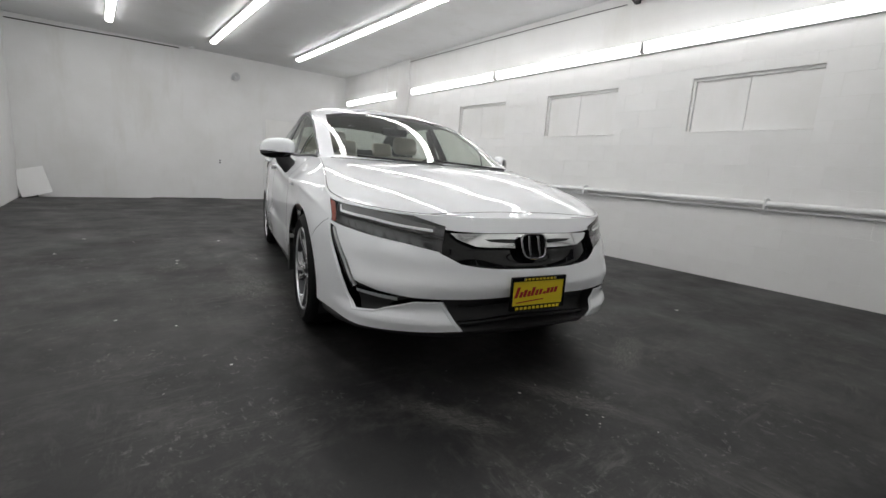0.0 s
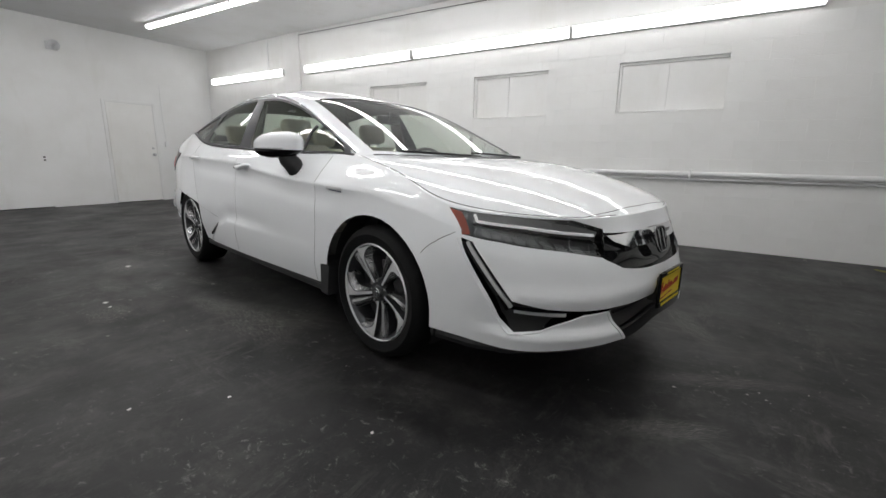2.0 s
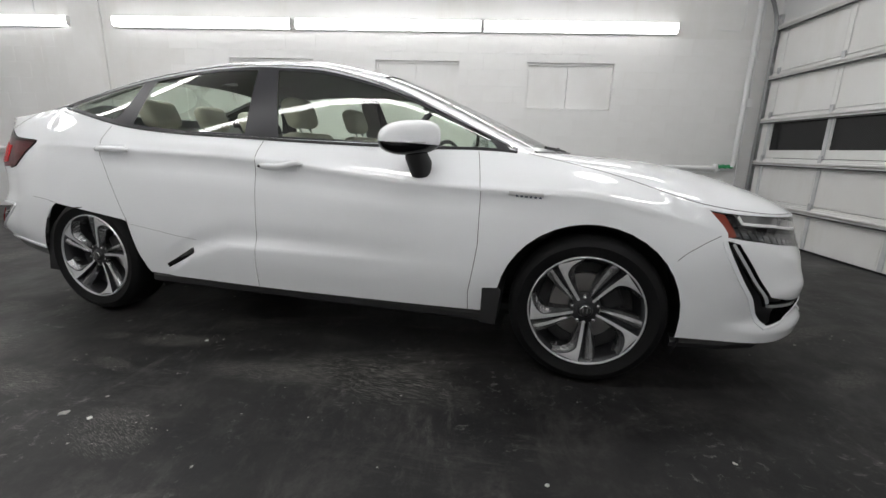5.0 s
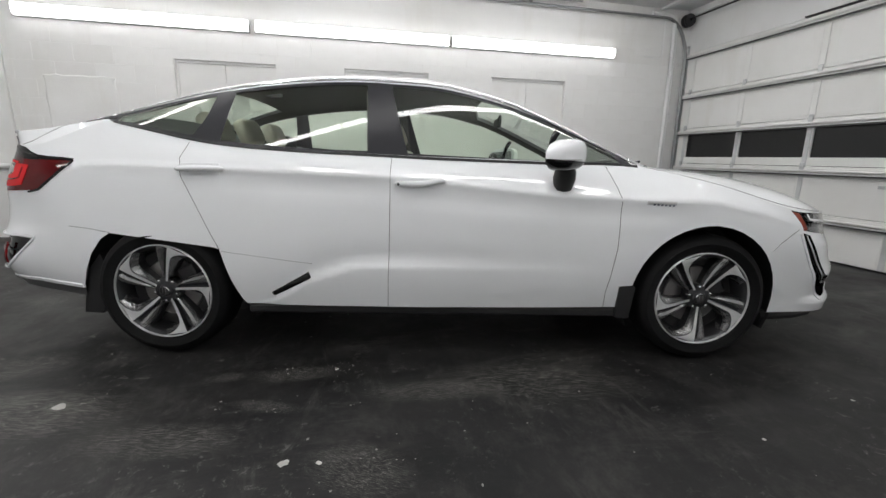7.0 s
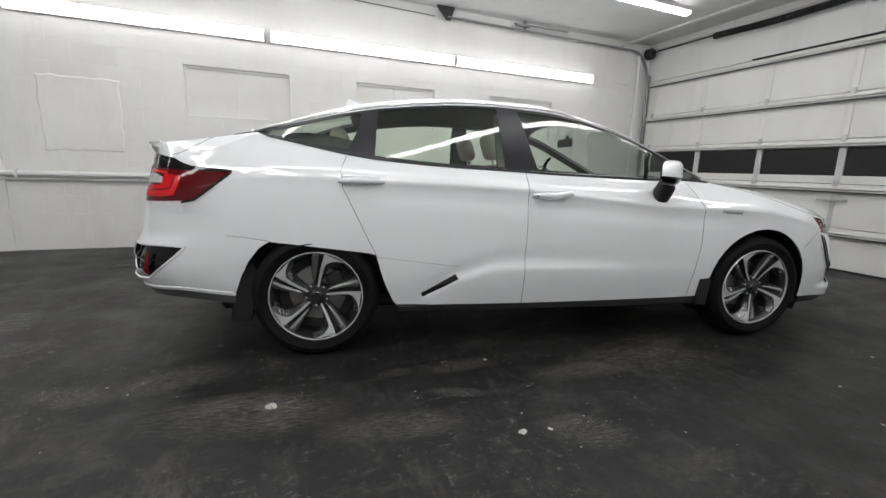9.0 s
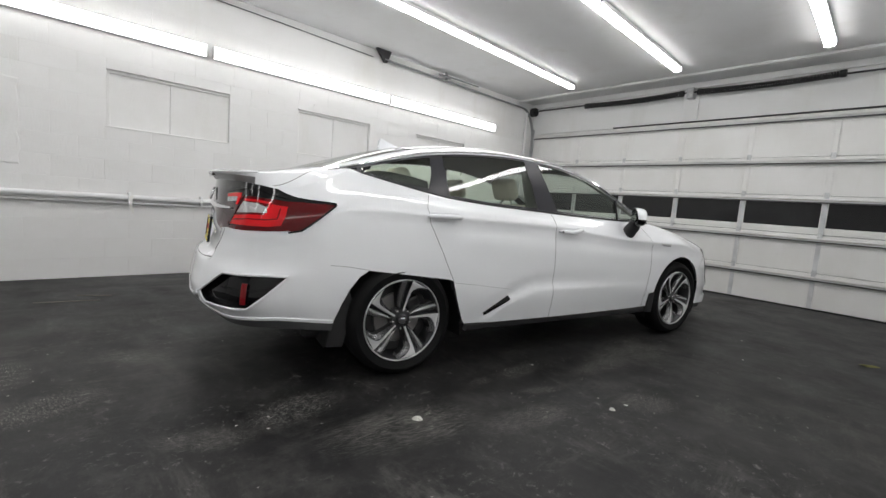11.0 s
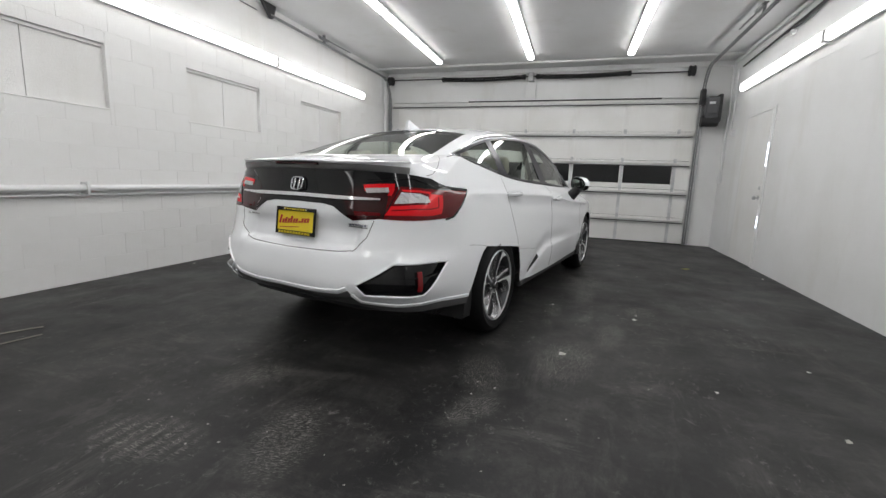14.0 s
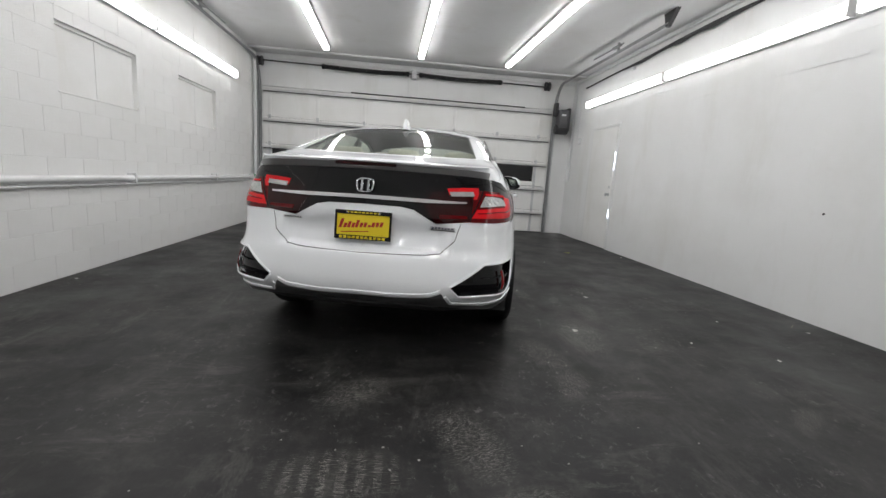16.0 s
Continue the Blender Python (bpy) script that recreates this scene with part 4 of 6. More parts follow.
def patch(points, sgn, mat, name, parent, lift=0.0, thick=0.003, label="", lo=0.0, hi=6.0, fine=0.012):
    """An inlay of any outline that follows the shell, with its own thickness."""
    poly = outline(points, lo, hi, fine)
    a = np.array(poly)
    inner = [(float(u), float(y)) for u in np.arange(a[:, 0].min(), a[:, 0].max(), fine) for y in np.arange(a[:, 1].min(), a[:, 1].max(), fine * .6)]
    inner = [q for q, ok in zip(inner, inside(poly, np.array(inner).reshape(-1, 2))) if ok]
    n = len(poly)
    vs, _, fs, _, _, _ = delaunay_2d_cdt([Vector(q) for q in poly + inner], [(k, (k + 1) % n) for k in range(n)], [], 0, 1e-5)
    vs = np.array([tuple(v) for v in vs])
    fs = np.array([tuple(f) for f in fs if len(f) == 3])
    fs = fs[inside(poly, vs[fs].mean(1))]
    v = np.clip(unmetric(vs[:, 1]), lo, hi)
    u = np.clip(vs[:, 0], 0, U_END)
    p, nn = shell(u, v), normals(u, np.clip(v, lo + 1e-3, hi - 1e-3))
    bm = bmesh.new()
    top = [bm.verts.new(flip(q, sgn)) for q in p + (lift + thick) * nn]
    foot = {}
    edges = {(int(t[i]), int(t[(i + 1) % 3])) for t in fs for i in range(3)}
    for t in fs:
        bm.faces.new([top[int(i)] for i in t])
    for i, j in edges:
        if (j, i) not in edges:
            for k in (i, j):
                if k not in foot:
                    foot[k] = bm.verts.new(flip(p[k] + (lift - .003) * nn[k], sgn))
            bm.faces.new((top[j], top[i], foot[i], foot[j]))
    bm.normal_update()
    bmesh.ops.recalc_face_normals(bm, faces=bm.faces)
    return part(name, bm, mat, parent, label, smooth=True)


BADGE_BLUE = material("blue_grey_badge", (0.10, 0.11, 0.16), 0.3)
SATIN = material("satin_silver", (0.62, 0.62, 0.63), 0.35, 0.5)
BAND = material("ribbed_lamp_band", (0.14, 0.14, 0.145), 0.2, 0.6)
bump(BAND, noise_at(BAND, 70, 2, stretch=(1, 1, 0.2)).outputs["Fac"], 0.8, 0.01)
for sgn in (-1, 1):
    fd, rd = doors["front", sgn], doors["rear", sgn]
    seam([(2.235, .78, 1.0), (2.262, .90, .92), (2.275, .925, .83), (2.272, .93, .60), (2.235, .92, .38), (2.235, .90, .285)], sgn, parent=fd, hi=4)
    seam([(1.15, .825, 1.02), (1.148, .90, .9), (1.145, .92, .66), (1.138, .92, .42), (1.135, .90, .285)], sgn, parent=fd, hi=4)
    seam([(.305, .90, .565), (.22, .89, .74), (.16, .88, .86), (.13, .875, .92), (.12, .84, 1.0), (.15, .80, 1.085)], sgn, parent=rd, hi=4)
    # lower door crease, its shade drawn as a thin dark line
    seam([(.31, .90, .555), (.52, .915, .530), (.76, .92, .500)], sgn, 0.0011, parent=rd, hi=4)
    seam([uv(1.05, 5), uv(2, 5), uv(3, 5), uv(4, 5), uv(5, 5), uv(5.9, 5)], sgn, 0.0026, parent=hood)
    seam([(3.618, .491, .766), (3.648, .295, .786), (3.653, 0, .789)], sgn, 0.002, parent=hood, lo=5)
    seam([(3.078, .889, .592), (3.148, .874, .648), (3.233, .851, .696)], sgn, 0.0016, parent=front_bumper, hi=4)
    seam([(-.235, .87, .634), (-.34, .868, .652), (-.45, .865, .662)], sgn, 0.0014, parent=rear_bumper, hi=4)
    seam([(-.93, .53, .812), (-.965, .505, .72), (-.985, .43, .648), (-1.01, .36, .64), (-1.04, .18, .638), (-1.05, 0, .637)], sgn, 0.0026, parent=trunk_lid, hi=4)
    seam([uv(10.2, 5.1), uv(10.7, 4.95), uv(11.3, 4.2), uv(11.55, 4.0)], sgn, 0.002, parent=trunk_lid)
    # bright trim over the side windows, dark strip under them
    ribbon([uv(6.02, 4.95), uv(7, 5.0), uv(8, 5.0), uv(9, 5.0), uv(9.7, 5.0), uv(10.05, 4.96)], sgn, 0.011, 0.005, CHROME, "window_trim", car, 0.0, "thin chrome strip over the side windows", 4, 5)
    ribbon([uv(6.05, 4.04), uv(7, 4.02), uv(8, 4.02), uv(9, 4.02), uv(9.9, 4.05)], sgn, 0.014, 0.004, MATT_BLACK, "window_seal", car, 0.0, "", 4, 5)
    ribbon([uv(9.86, 4.6), uv(10.0, 4.75), uv(10.25, 4.9)], sgn, 0.014, 0.003, GLOSS_BLACK, "quarter_trim", car, 0.0, "", 4, 5, lambda t: 1 - 0.8 * t)
    ribbon([(1.99, .715, 1.16), (1.95, .78, 1.06), (1.93, .81, 1.01)], sgn, 0.03, 0.004, GLOSS_BLACK, "sail_pillar", fd, 0.0, "", 4, 5)
    # door handles: a bar over a shallow dish
    for d, x0, x1, z0, z1 in ((fd, 1.175, 1.41, .902, .908), (rd, .11, .345, .954, .960)):
        ribbon([(x0 + .02, .90, z0 - .004), ((x0 + x1) / 2, .90, (z0 + z1) / 2 - .004), (x1 - .02, .90, z1 - .004)], sgn, 0.055, 0.0015, PAINT, "handle_dish", d, 0.0, "", 0, 4)
        p, n = along([(x0, .90, z0), ((x0 + x1) / 2, .90, (z0 + z1) / 2), (x1, .90, z1)], 0.0, 0.015, 0, 4)
        k = len(p) - 1
        p = [Vector(q) + Vector(m) * (0.002 + 0.022 * math.sin(math.pi * i / k) ** 0.4) for i, (q, m) in enumerate(zip(p, n))]
        r = [0.008 + 0.009 * math.sin(math.pi * i / k) ** 0.5 for i in range(k + 1)]
        if d is fd:
            part("lock_cylinder", tube([flip(p[1] + Vector(n[1]) * 0.004, sgn), flip(p[1] + Vector(n[1]) * 0.016, sgn)], 0.0065, 10), DARK_METAL, d)
        part("door_handle", tube([flip(q, sgn) for q in p], r, 10), PAINT, d, smooth=True)
    # name plate on the front wing: a chrome bar with marks
    ribbon([(2.395, .92, .831), (2.538, .917, .827)], sgn, 0.019, 0.003, SATIN, "wing_badge", car, 0.0, "small satin silver wing badge", 0, 4)
    for k in range(6):
        x = 2.425 + 0.019 * k
        ribbon([(x, .92, .822 - .001 * k), (x + .010, .92, .8215 - .001 * k)], sgn, 0.009, 0.0040, BADGE_BLUE, "badge_mark", car, 0.0, "", 0, 4)
    # black sliver ahead of the rear wheel, sill strip, mud flaps
    ribbon([(.555, .92, .338), (.65, .92, .39), (.748, .92, .443)], sgn, 0.033, 0.004, GLOSS_BLACK, "sill_inlet", rd, 0.002, "", 0, 4, lambda t: 0.7 + 0.35 * t)
    part("sill_strip", box((0.42, sgn * 0.872 - 0.03, 0.232), (2.33, sgn * 0.872 + 0.015, 0.282), 0.012), MATT_BLACK, car)
    part("mud_flap", prism([(-.335, .52), (-.30, .42), (-.36, .20), (-.45, .205), (-.435, .33), (-.40, .44)], 0.16, Matrix.Translation((0, sgn * 0.765 - 0.08, 0))), MATT_BLACK, car)
    part("mud_flap", prism([(2.33, .45), (2.385, .40), (2.365, .235), (2.295, .24), (2.30, .36), (2.30, .42)], 0.20, Matrix.Translation((0, sgn * 0.825 - 0.10, 0))), MATT_BLACK, car)
    # wheel housings
    for cx, prof in ((2.745, circle(2.745, .335, .40, -25, 205, 26)), (0.0, [(.43, 0, .18), (.41, 0, .32), (.32, 0, .60), (.1, 0, .68), (-.24, 0, .67), (-.34, 0, .62), (-.39, 0, .52), (-.43, 0, .38), (-.46, 0, .2)])):
        bm = bmesh.new()
        a = [bm.verts.new((p[0], sgn * (0.84 if cx < 1 else 0.87), p[2])) for p in prof]
        b = [bm.verts.new((p[0], sgn * 0.60, p[2])) for p in prof]
        for i in range(len(a) - 1):
            bm.faces.new((a[i], a[i + 1], b[i + 1], b[i]))
        bm.faces.new(b)
        part("wheel_housing", bm, BLACK_RUBBER, car)
    # headlamp: bright bar above, row of lens blocks below, dark rail between
    L = lamps[sgn]
    patch([(3.280, .810, .777), (3.40, .746, .768), (3.50, .667, .757), (3.60, .556, .733), (3.650, .46, .706), (3.652, .470, .690), (3.58, .592, .704), (3.46, .705, .724), (3.312, .803, .742)],
          sgn, LAMP_GUIDE, "upper_reflector", L, 0.0012, 0.001, "pale clear plate over the projectors", 0, 4)
    ribbon([(3.296, .808, .772), (3.312, .805, .743), (3.46, .708, .726), (3.58, .594, .706), (3.648, .478, .693)], sgn, 0.012, 0.003, LAMP_WHITE, "light_bar", L, 0.002, "bright daytime light bar", 0, 4)
    ribbon([(3.300, .822, .732), (3.438, .732, .714), (3.588, .589, .685), (3.678, .432, .662)], sgn, 0.012, 0.03, GLOSS_BLACK, "rail", L, -0.03, "", 0, 4)
    ribbon([(3.300, .818, .722), (3.463, .722, .694), (3.588, .593, .664), (3.658, .481, .646)], sgn, 0.062, 0.012, BAND, "lens_band", L, -0.038, "row of small projector lenses", 0, 4)
    for k in range(8):      # slanted projector cells, each with a dark gap to the next
        a, b = (k + .08) / 8, (k + .80) / 8
        low = [[float(np.interp(t, [0, .4, .8, 1], q)) for q in ((3.335, 3.465, 3.60, 3.665), (.812, .735, .604, .50), (.690, .667, .638, .622))] for t in (a, b)]
        high = [[float(np.interp(t - .03, [0, .4, .8, 1], q)) for q in ((3.330, 3.458, 3.592, 3.655), (.815, .740, .610, .51), (.717, .695, .664, .648))] for t in (a, b)]
        patch([low[0], low[1], high[1], high[0]], sgn, LAMP_DIM, "projector", L, -0.026, 0.006, "", 0, 4)
    # light strip that runs down and along the corner duct
    D = ducts[sgn]
    ribbon([(3.290, .842, .664), (3.352, .824, .572), (3.424, .795, .475), (3.468, .772, .415)], sgn, 0.018, 0.010, STRIP, "light_strip", D, -0.012, "bright vertical light strip", 0, 4)
    ribbon([(3.276, .846, .664), (3.338, .828, .572), (3.410, .80, .475), (3.455, .778, .405)], sgn, 0.010, 0.006, GLOSS_BLACK, "rail", D, -0.004, "", 0, 4)
    ribbon([(3.478, .764, .402), (3.548, .702, .396), (3.628, .625, .388)], sgn, 0.018, 0.012, STRIP, "light_strip", D, -0.012, "bright lower light strip", 0, 4)
    ribbon([(3.47, .768, .416), (3.55, .70, .411), (3.64, .61, .403)], sgn, 0.010, 0.010, GLOSS_BLACK, "rail", D, -0.008, "", 0, 4)
    # tail lamp: bright red bands round a clear middle, clear inner strip
    B = tails[sgn]
    patch([(-.752, .758, .966), (-.665, .788, .956), (-.678, .800, .905), (-.700, .806, .858), (-.760, .782, .849), (-.850, .700, .845), (-.915, .586, .845), (-.897, .612, .893), (-.83, .705, .899), (-.772, .765, .906)],
          sgn, RED_BRIGHT, "red_band", B, 0.0035, 0.002, "bright red light guide", 2, 4, 0.008)
    patch([(-.862, .652, .984), (-.80, .718, .981), (-.735, .760, .973), (-.745, .760, .964), (-.80, .722, .969), (-.858, .660, .974)], sgn, RED_BRIGHT, "red_band", B, 0.0035, 0.002, "", 2, 4, 0.008)
    ribbon([(-.895, .618, .871), (-.83, .712, .877), (-.765, .772, .881), (-.715, .79, .890), (-.700, .785, .945)], sgn, 0.006, 0.002, RED_MID, "guide_edge", B, 0.0050, "", 2, 4)
    patch([(-.887, .626, .907), (-.862, .652, .968), (-.80, .725, .962), (-.764, .757, .947), (-.760, .768, .917), (-.82, .712, .911)], sgn, LAMP_GREY, "clear_lens", B, 0.0035, 0.003, "clear faceted reversing light", 2, 4, 0.008)
    patch([(-.916, .442, 1.000), (-.893, .53, 1.008), (-.862, .612, 1.010), (-.872, .612, .972), (-.90, .53, .978), (-.918, .455, .966)], sgn, RED_BRIGHT, "red_band", B, 0.0035, 0.002, "", 2, 4, 0.008)
    patch([(-.918, .455, .982), (-.885, .585, .990), (-.889, .592, .966), (-.921, .468, .958)], sgn, LAMP_GREY, "clear_lens", B, 0.0050, 0.003, "", 2, 4, 0.008)
    patch([(-.885, .597, .985), (-.872, .618, .985), (-.892, .608, .950), (-.899, .590, .950)], sgn, RED_BRIGHT, "red_band", B, 0.0050, 0.002, "", 2, 4, 0.008)
    ribbon([(-.855, .638, .998), (-.885, .612, .92), (-.918, .576, .836)], sgn, 0.006, 0.003, GLOSS_BLACK, "lamp_joint", B, 0.0035, "", 2, 4)
    patch([(-.925, .40, .852), (-.905, .555, .852), (-.912, .560, .838), (-.928, .41, .834)], sgn, RED_MID, "red_reflector", B, 0.0035, 0.002, "", 2, 4, 0.01)
    ribbon([(-.665, .82, .825), (-.60, .825, .838), (-.42, .80, .972)], sgn, 0.010, 0.006, GLOSS_BLACK, "lamp_edge", B, 0.0, "", 2, 4)
    ribbon([(-.42, .80, .978), (-.60, .79, 1.00), (-.80, .67, 1.043), (-.915, .46, 1.018)], sgn, 0.016, 0.005, GLOSS_BLACK, "lamp_edge", B, 0.0, "", 2, 4)
    # chrome strip across the boot lid and its emblem of the model as a bar
    ribbon([(-.965, 0, .929), (-.958, .25, .926), (-.935, .415, .924), (-.902, .55, .925)], sgn, 0.027, 0.014, CHROME, "chrome_strip", garnish, 0.0, "chrome strip across the boot lid" if sgn < 0 else "", 2, 4, lambda t: 1 - 0.55 * max(0, t - .6) / .4)
    # rear duct: reflector and a vane
    R = ducts[sgn, "rear"]
    ribbon([(-.862, .785, .562), (-.868, .79, .452)], sgn, 0.028, 0.006, REFLECTOR, "reflector", R, -0.012, "red reflector", 0, 4)
    ribbon([(-.70, .825, .538), (-.82, .80, .524), (-.93, .66, .518)], sgn, 0.008, 0.012, GLOSS_BLACK, "vane", R, -0.02, "", 0, 4)
    # pressed edges that catch the light: over the valance, round the rear duct, along the front blade
    ribbon([(-1.068, 0, .431), (-1.060, .20, .433), (-1.048, .39, .441), (-1.042, .445, .458)], sgn, 0.018, 0.007, PAINT, "bumper_edge", rear_bumper, 0.0, "", 0, 4)
    ribbon([(-1.030, .470, .432), (-.990, .50, .384), (-.915, .66, .382), (-.865, .735, .382), (-.70, .82, .372), (-.50, .85, .358), (-.43, .858, .352)], sgn, 0.020, 0.007, PAINT, "bumper_edge", rear_bumper, 0.0, "", 0, 4)
    ribbon([(-.655, .836, .600), (-.80, .795, .603), (-.945, .675, .600), (-1.045, .50, .480)], sgn, 0.010, 0.007, PAINT, "duct_edge", rear_bumper, 0.0, "", 0, 4)
    ribbon([(-1.045, .50, .470), (-1.018, .545, .424), (-.905, .757, .426), (-.848, .800, .430), (-.660, .838, .592)], sgn, 0.010, 0.007, PAINT, "duct_edge", rear_bumper, 0.0, "", 0, 4)
    ribbon([(3.245, .855, .675), (3.412, .806, .372), (3.462, .772, .300), (3.555, .698, .311), (3.61, .645, .345), (3.668, .56, .379), (3.725, .46, .383), (3.755, .375, .262)], sgn, 0.008, 0.004, PAINT, "blade_edge", front_bumper, 0.0, "", 0, 4)
    # bars of the intake, chrome of the grille
    for z in (.345, .31, .275):
        ribbon([(3.83, 0, z), (3.80, .2, z), (3.775, .38, z)], sgn, 0.008, 0.012, MATT_BLACK, "grille_bar", intake, -0.045, "", 0, 4)
    patch([(3.72, 0, .690), (3.71, .20, .693), (3.68, .405, .690), (3.69, .375, .660), (3.715, .295, .628), (3.73, .14, .622), (3.735, 0, .620)], sgn, CHROME, "chrome_wing", grille, -0.016, 0.010, "chrome wing behind the emblem", 0, 4)
    patch([(3.725, .02, .660), (3.715, .16, .661), (3.70, .25, .654), (3.71, .22, .645), (3.725, .12, .643), (3.73, .02, .643)], sgn, GLOSS_BLACK, "slot", grille, -0.006, 0.001, "", 0, 4)
    # boot name bar
    ribbon([(-.945, .362, .779), (-.94, .50, .777)] if sgn < 0 else [(-.945, .36, .790), (-.94, .47, .790)], sgn, 0.024 if sgn < 0 else 0.014, 0.002, SATIN, "boot_badge", trunk_lid, 0.001, "small satin silver badge", 2, 4)
    for k in range(7):
        y = .372 + .018 * k if sgn < 0 else .365 + .015 * k
        ribbon([(-.945, y, .781), (-.944, y + .011, .781)] if sgn < 0 else [(-.945, y, .790), (-.944, y + .009, .790)], sgn, 0.010 if sgn < 0 else .007, 0.002, BADGE_BLUE if sgn < 0 else CHROME, "badge_mark", trunk_lid, 0.003, "", 2, 4)
    if sgn < 0:
        ribbon([(-.945, .366, .770), (-.94, .497, .768)], sgn, 0.004, 0.002, MATT_BLACK, "badge_mark", trunk_lid, 0.003, "", 2, 4)

lip = [Vector((*q, 0.228)) for q in ((3.10, -.83), (3.30, -.80), (3.44, -.74), (3.58, -.58), (3.68, -.40), (3.71, 0), (3.68, .40), (3.58, .58), (3.44, .74), (3.30, .80), (3.10, .83))]
part("chin_lip", tube(lip, 0.030, 8), MATT_BLACK, car, smooth=True)

lip = [Vector((*q, 0.332)) for q in ((-.47, -.80), (-.62, -.765), (-.80, -.66), (-.90, -.42), (-.925, 0), (-.90, .42), (-.80, .66), (-.62, .765), (-.47, .80))]
part("rear_lip", tube(lip, 0.034, 8), MATT_BLACK, car, smooth=True)

# door mirrors
def mirror(sgn):
    """A swept shell: its long axis runs from the pillar outwards and back; flat behind for the glass."""
    root = new("door_mirror")
    root.parent = car
    tagged(root, "white door mirror on a black foot")
    inner, outer, fore = Vector((2.068, .865, 0)), Vector((1.868, 1.059, 0)), Vector((.70, .71, 0))
    bm = bmesh.new()
    bmesh.ops.create_uvsphere(bm, u_segments=32, v_segments=20, radius=1)
    for v in bm.verts:
        a, b, c = v.co
        k = (abs(a) ** 3 + abs(b) ** 3 + abs(c) ** 3) ** (-1 / 3)
        a, b, c = a * k, max(b * k, -0.45), c * k
        slim = 1 - 0.20 * max(a, 0) ** 2          # towards the tip
        p = inner.lerp(outer, (a + 1) / 2) + fore * b * 0.062 * slim
        v.co = (p.x, sgn * p.y, 1.046 + 0.072 * c * slim - 0.010 * a)
    cap = bm
    low = bm.copy()
    for mesh_, up in ((cap, True), (low, False)):
        bmesh.ops.bisect_plane(mesh_, geom=mesh_.verts[:] + mesh_.edges[:] + mesh_.faces[:], plane_co=(2.0, 0, 1.022), plane_no=(0.05, 0, 1), clear_inner=up, clear_outer=not up)
    for mesh_ in (cap, low):
        mesh_.normal_update()
        for f in mesh_.faces:
            n = f.normal
            if n.x * .70 + n.y * sgn * .71 < -0.93:
                f.material_index = 1
    part("mirror_cap", cap, [PAINT, GLOSS_BLACK], root, smooth=True)
    part("mirror_bowl", low, [GLOSS_BLACK, GLOSS_BLACK], root, smooth=True)
    bm = bmesh.new()
    pane = [inner.lerp(outer, t) - fore * 0.031 + Vector((0, 0, z)) for t, z in ((.10, 1.0), (.86, 1.01), (.93, 1.04), (.86, 1.08), (.12, 1.095))]
    bm.faces.new([bm.verts.new(flip(p, sgn)) for p in pane])
    bmesh.ops.solidify(bm, geom=bm.faces[:], thickness=0.003)
    part("mirror_glass", bm, CHROME, root)
    foot = [Vector((1.992, sgn * .872, .892)), Vector((1.992, sgn * .89, .935)), Vector((1.985, sgn * .925, .972)), Vector((1.975, sgn * .945, 1.008))]
    part("mirror_foot", tube(foot, [.046, .054, .05, .036], 12), MATT_BLACK, root, smooth=True)
    glow = [inner.lerp(outer, t) + fore * f + Vector((0, 0, 1.026)) for t, f in ((.35, .062), (.6, .061), (.8, .053), (.94, .032))]
    part("signal_lens", tube([flip(p, sgn) for p in glow], 0.003, 8), LAMP_CLEAR, root)


for sgn in (-1, 1):
    mirror(sgn)


def ring_badge(name, centre, tilt, w, h, mat, label, back=None):
    """A rounded, slightly tapered frame round an upright bar: an emblem as a plain shape."""
    bm = bmesh.new()
    pts = []
    for k in range(32):
        a = 2 * math.pi * k / 32
        c, s_ = math.cos(a), math.sin(a)
        n = (abs(c) ** 4 + abs(s_) ** 4) ** -0.25
        pts.append(Vector((0, c * n * w / 2 * (1 + 0.10 * s_), s_ * n * h / 2)))
    add_tube(bm, pts, 0.0055, 8, closed=True)
    for k in (-1, 1):
        add_box(bm, (-0.004, k * w * 0.2 - 0.007, -h * 0.42), (0.005, k * w * 0.2 + 0.007, h * 0.42), 0.002)
    bmesh.ops.transform(bm, matrix=Matrix.Translation(centre) @ Matrix.Rotation(tilt, 4, "Y"), verts=bm.verts)
    ob = part(name, bm, mat, car, label, smooth=True)
    if back:
        bm = bmesh.new()
        bm.faces.new([bm.verts.new(p * 0.98) for p in pts])
        bmesh.ops.solidify(bm, geom=bm.faces[:], thickness=0.012)
        bmesh.ops.transform(bm, matrix=Matrix.Translation(centre) @ Matrix.Rotation(tilt, 4, "Y"), verts=bm.verts)
        part("emblem_back", bm, back, ob)


ring_badge("front_emblem", (3.762, 0, .636), radians(-16), .135, .115, DARK_CHROME, "dark chrome emblem on the grille", GLOSS_BLACK)
ring_badge("rear_emblem", (-.972, 0, .990), radians(16), .088, .074, CHROME, "chrome emblem on the boot lid")

# dealer plates: yellow with red and dark bars for the lettering, black frame with pale bars
PLATE = material("yellow_plate", (0.80, 0.62, 0.015), 0.45)
RED_INK = material("red_ink", (0.40, 0.012, 0.012), 0.5)


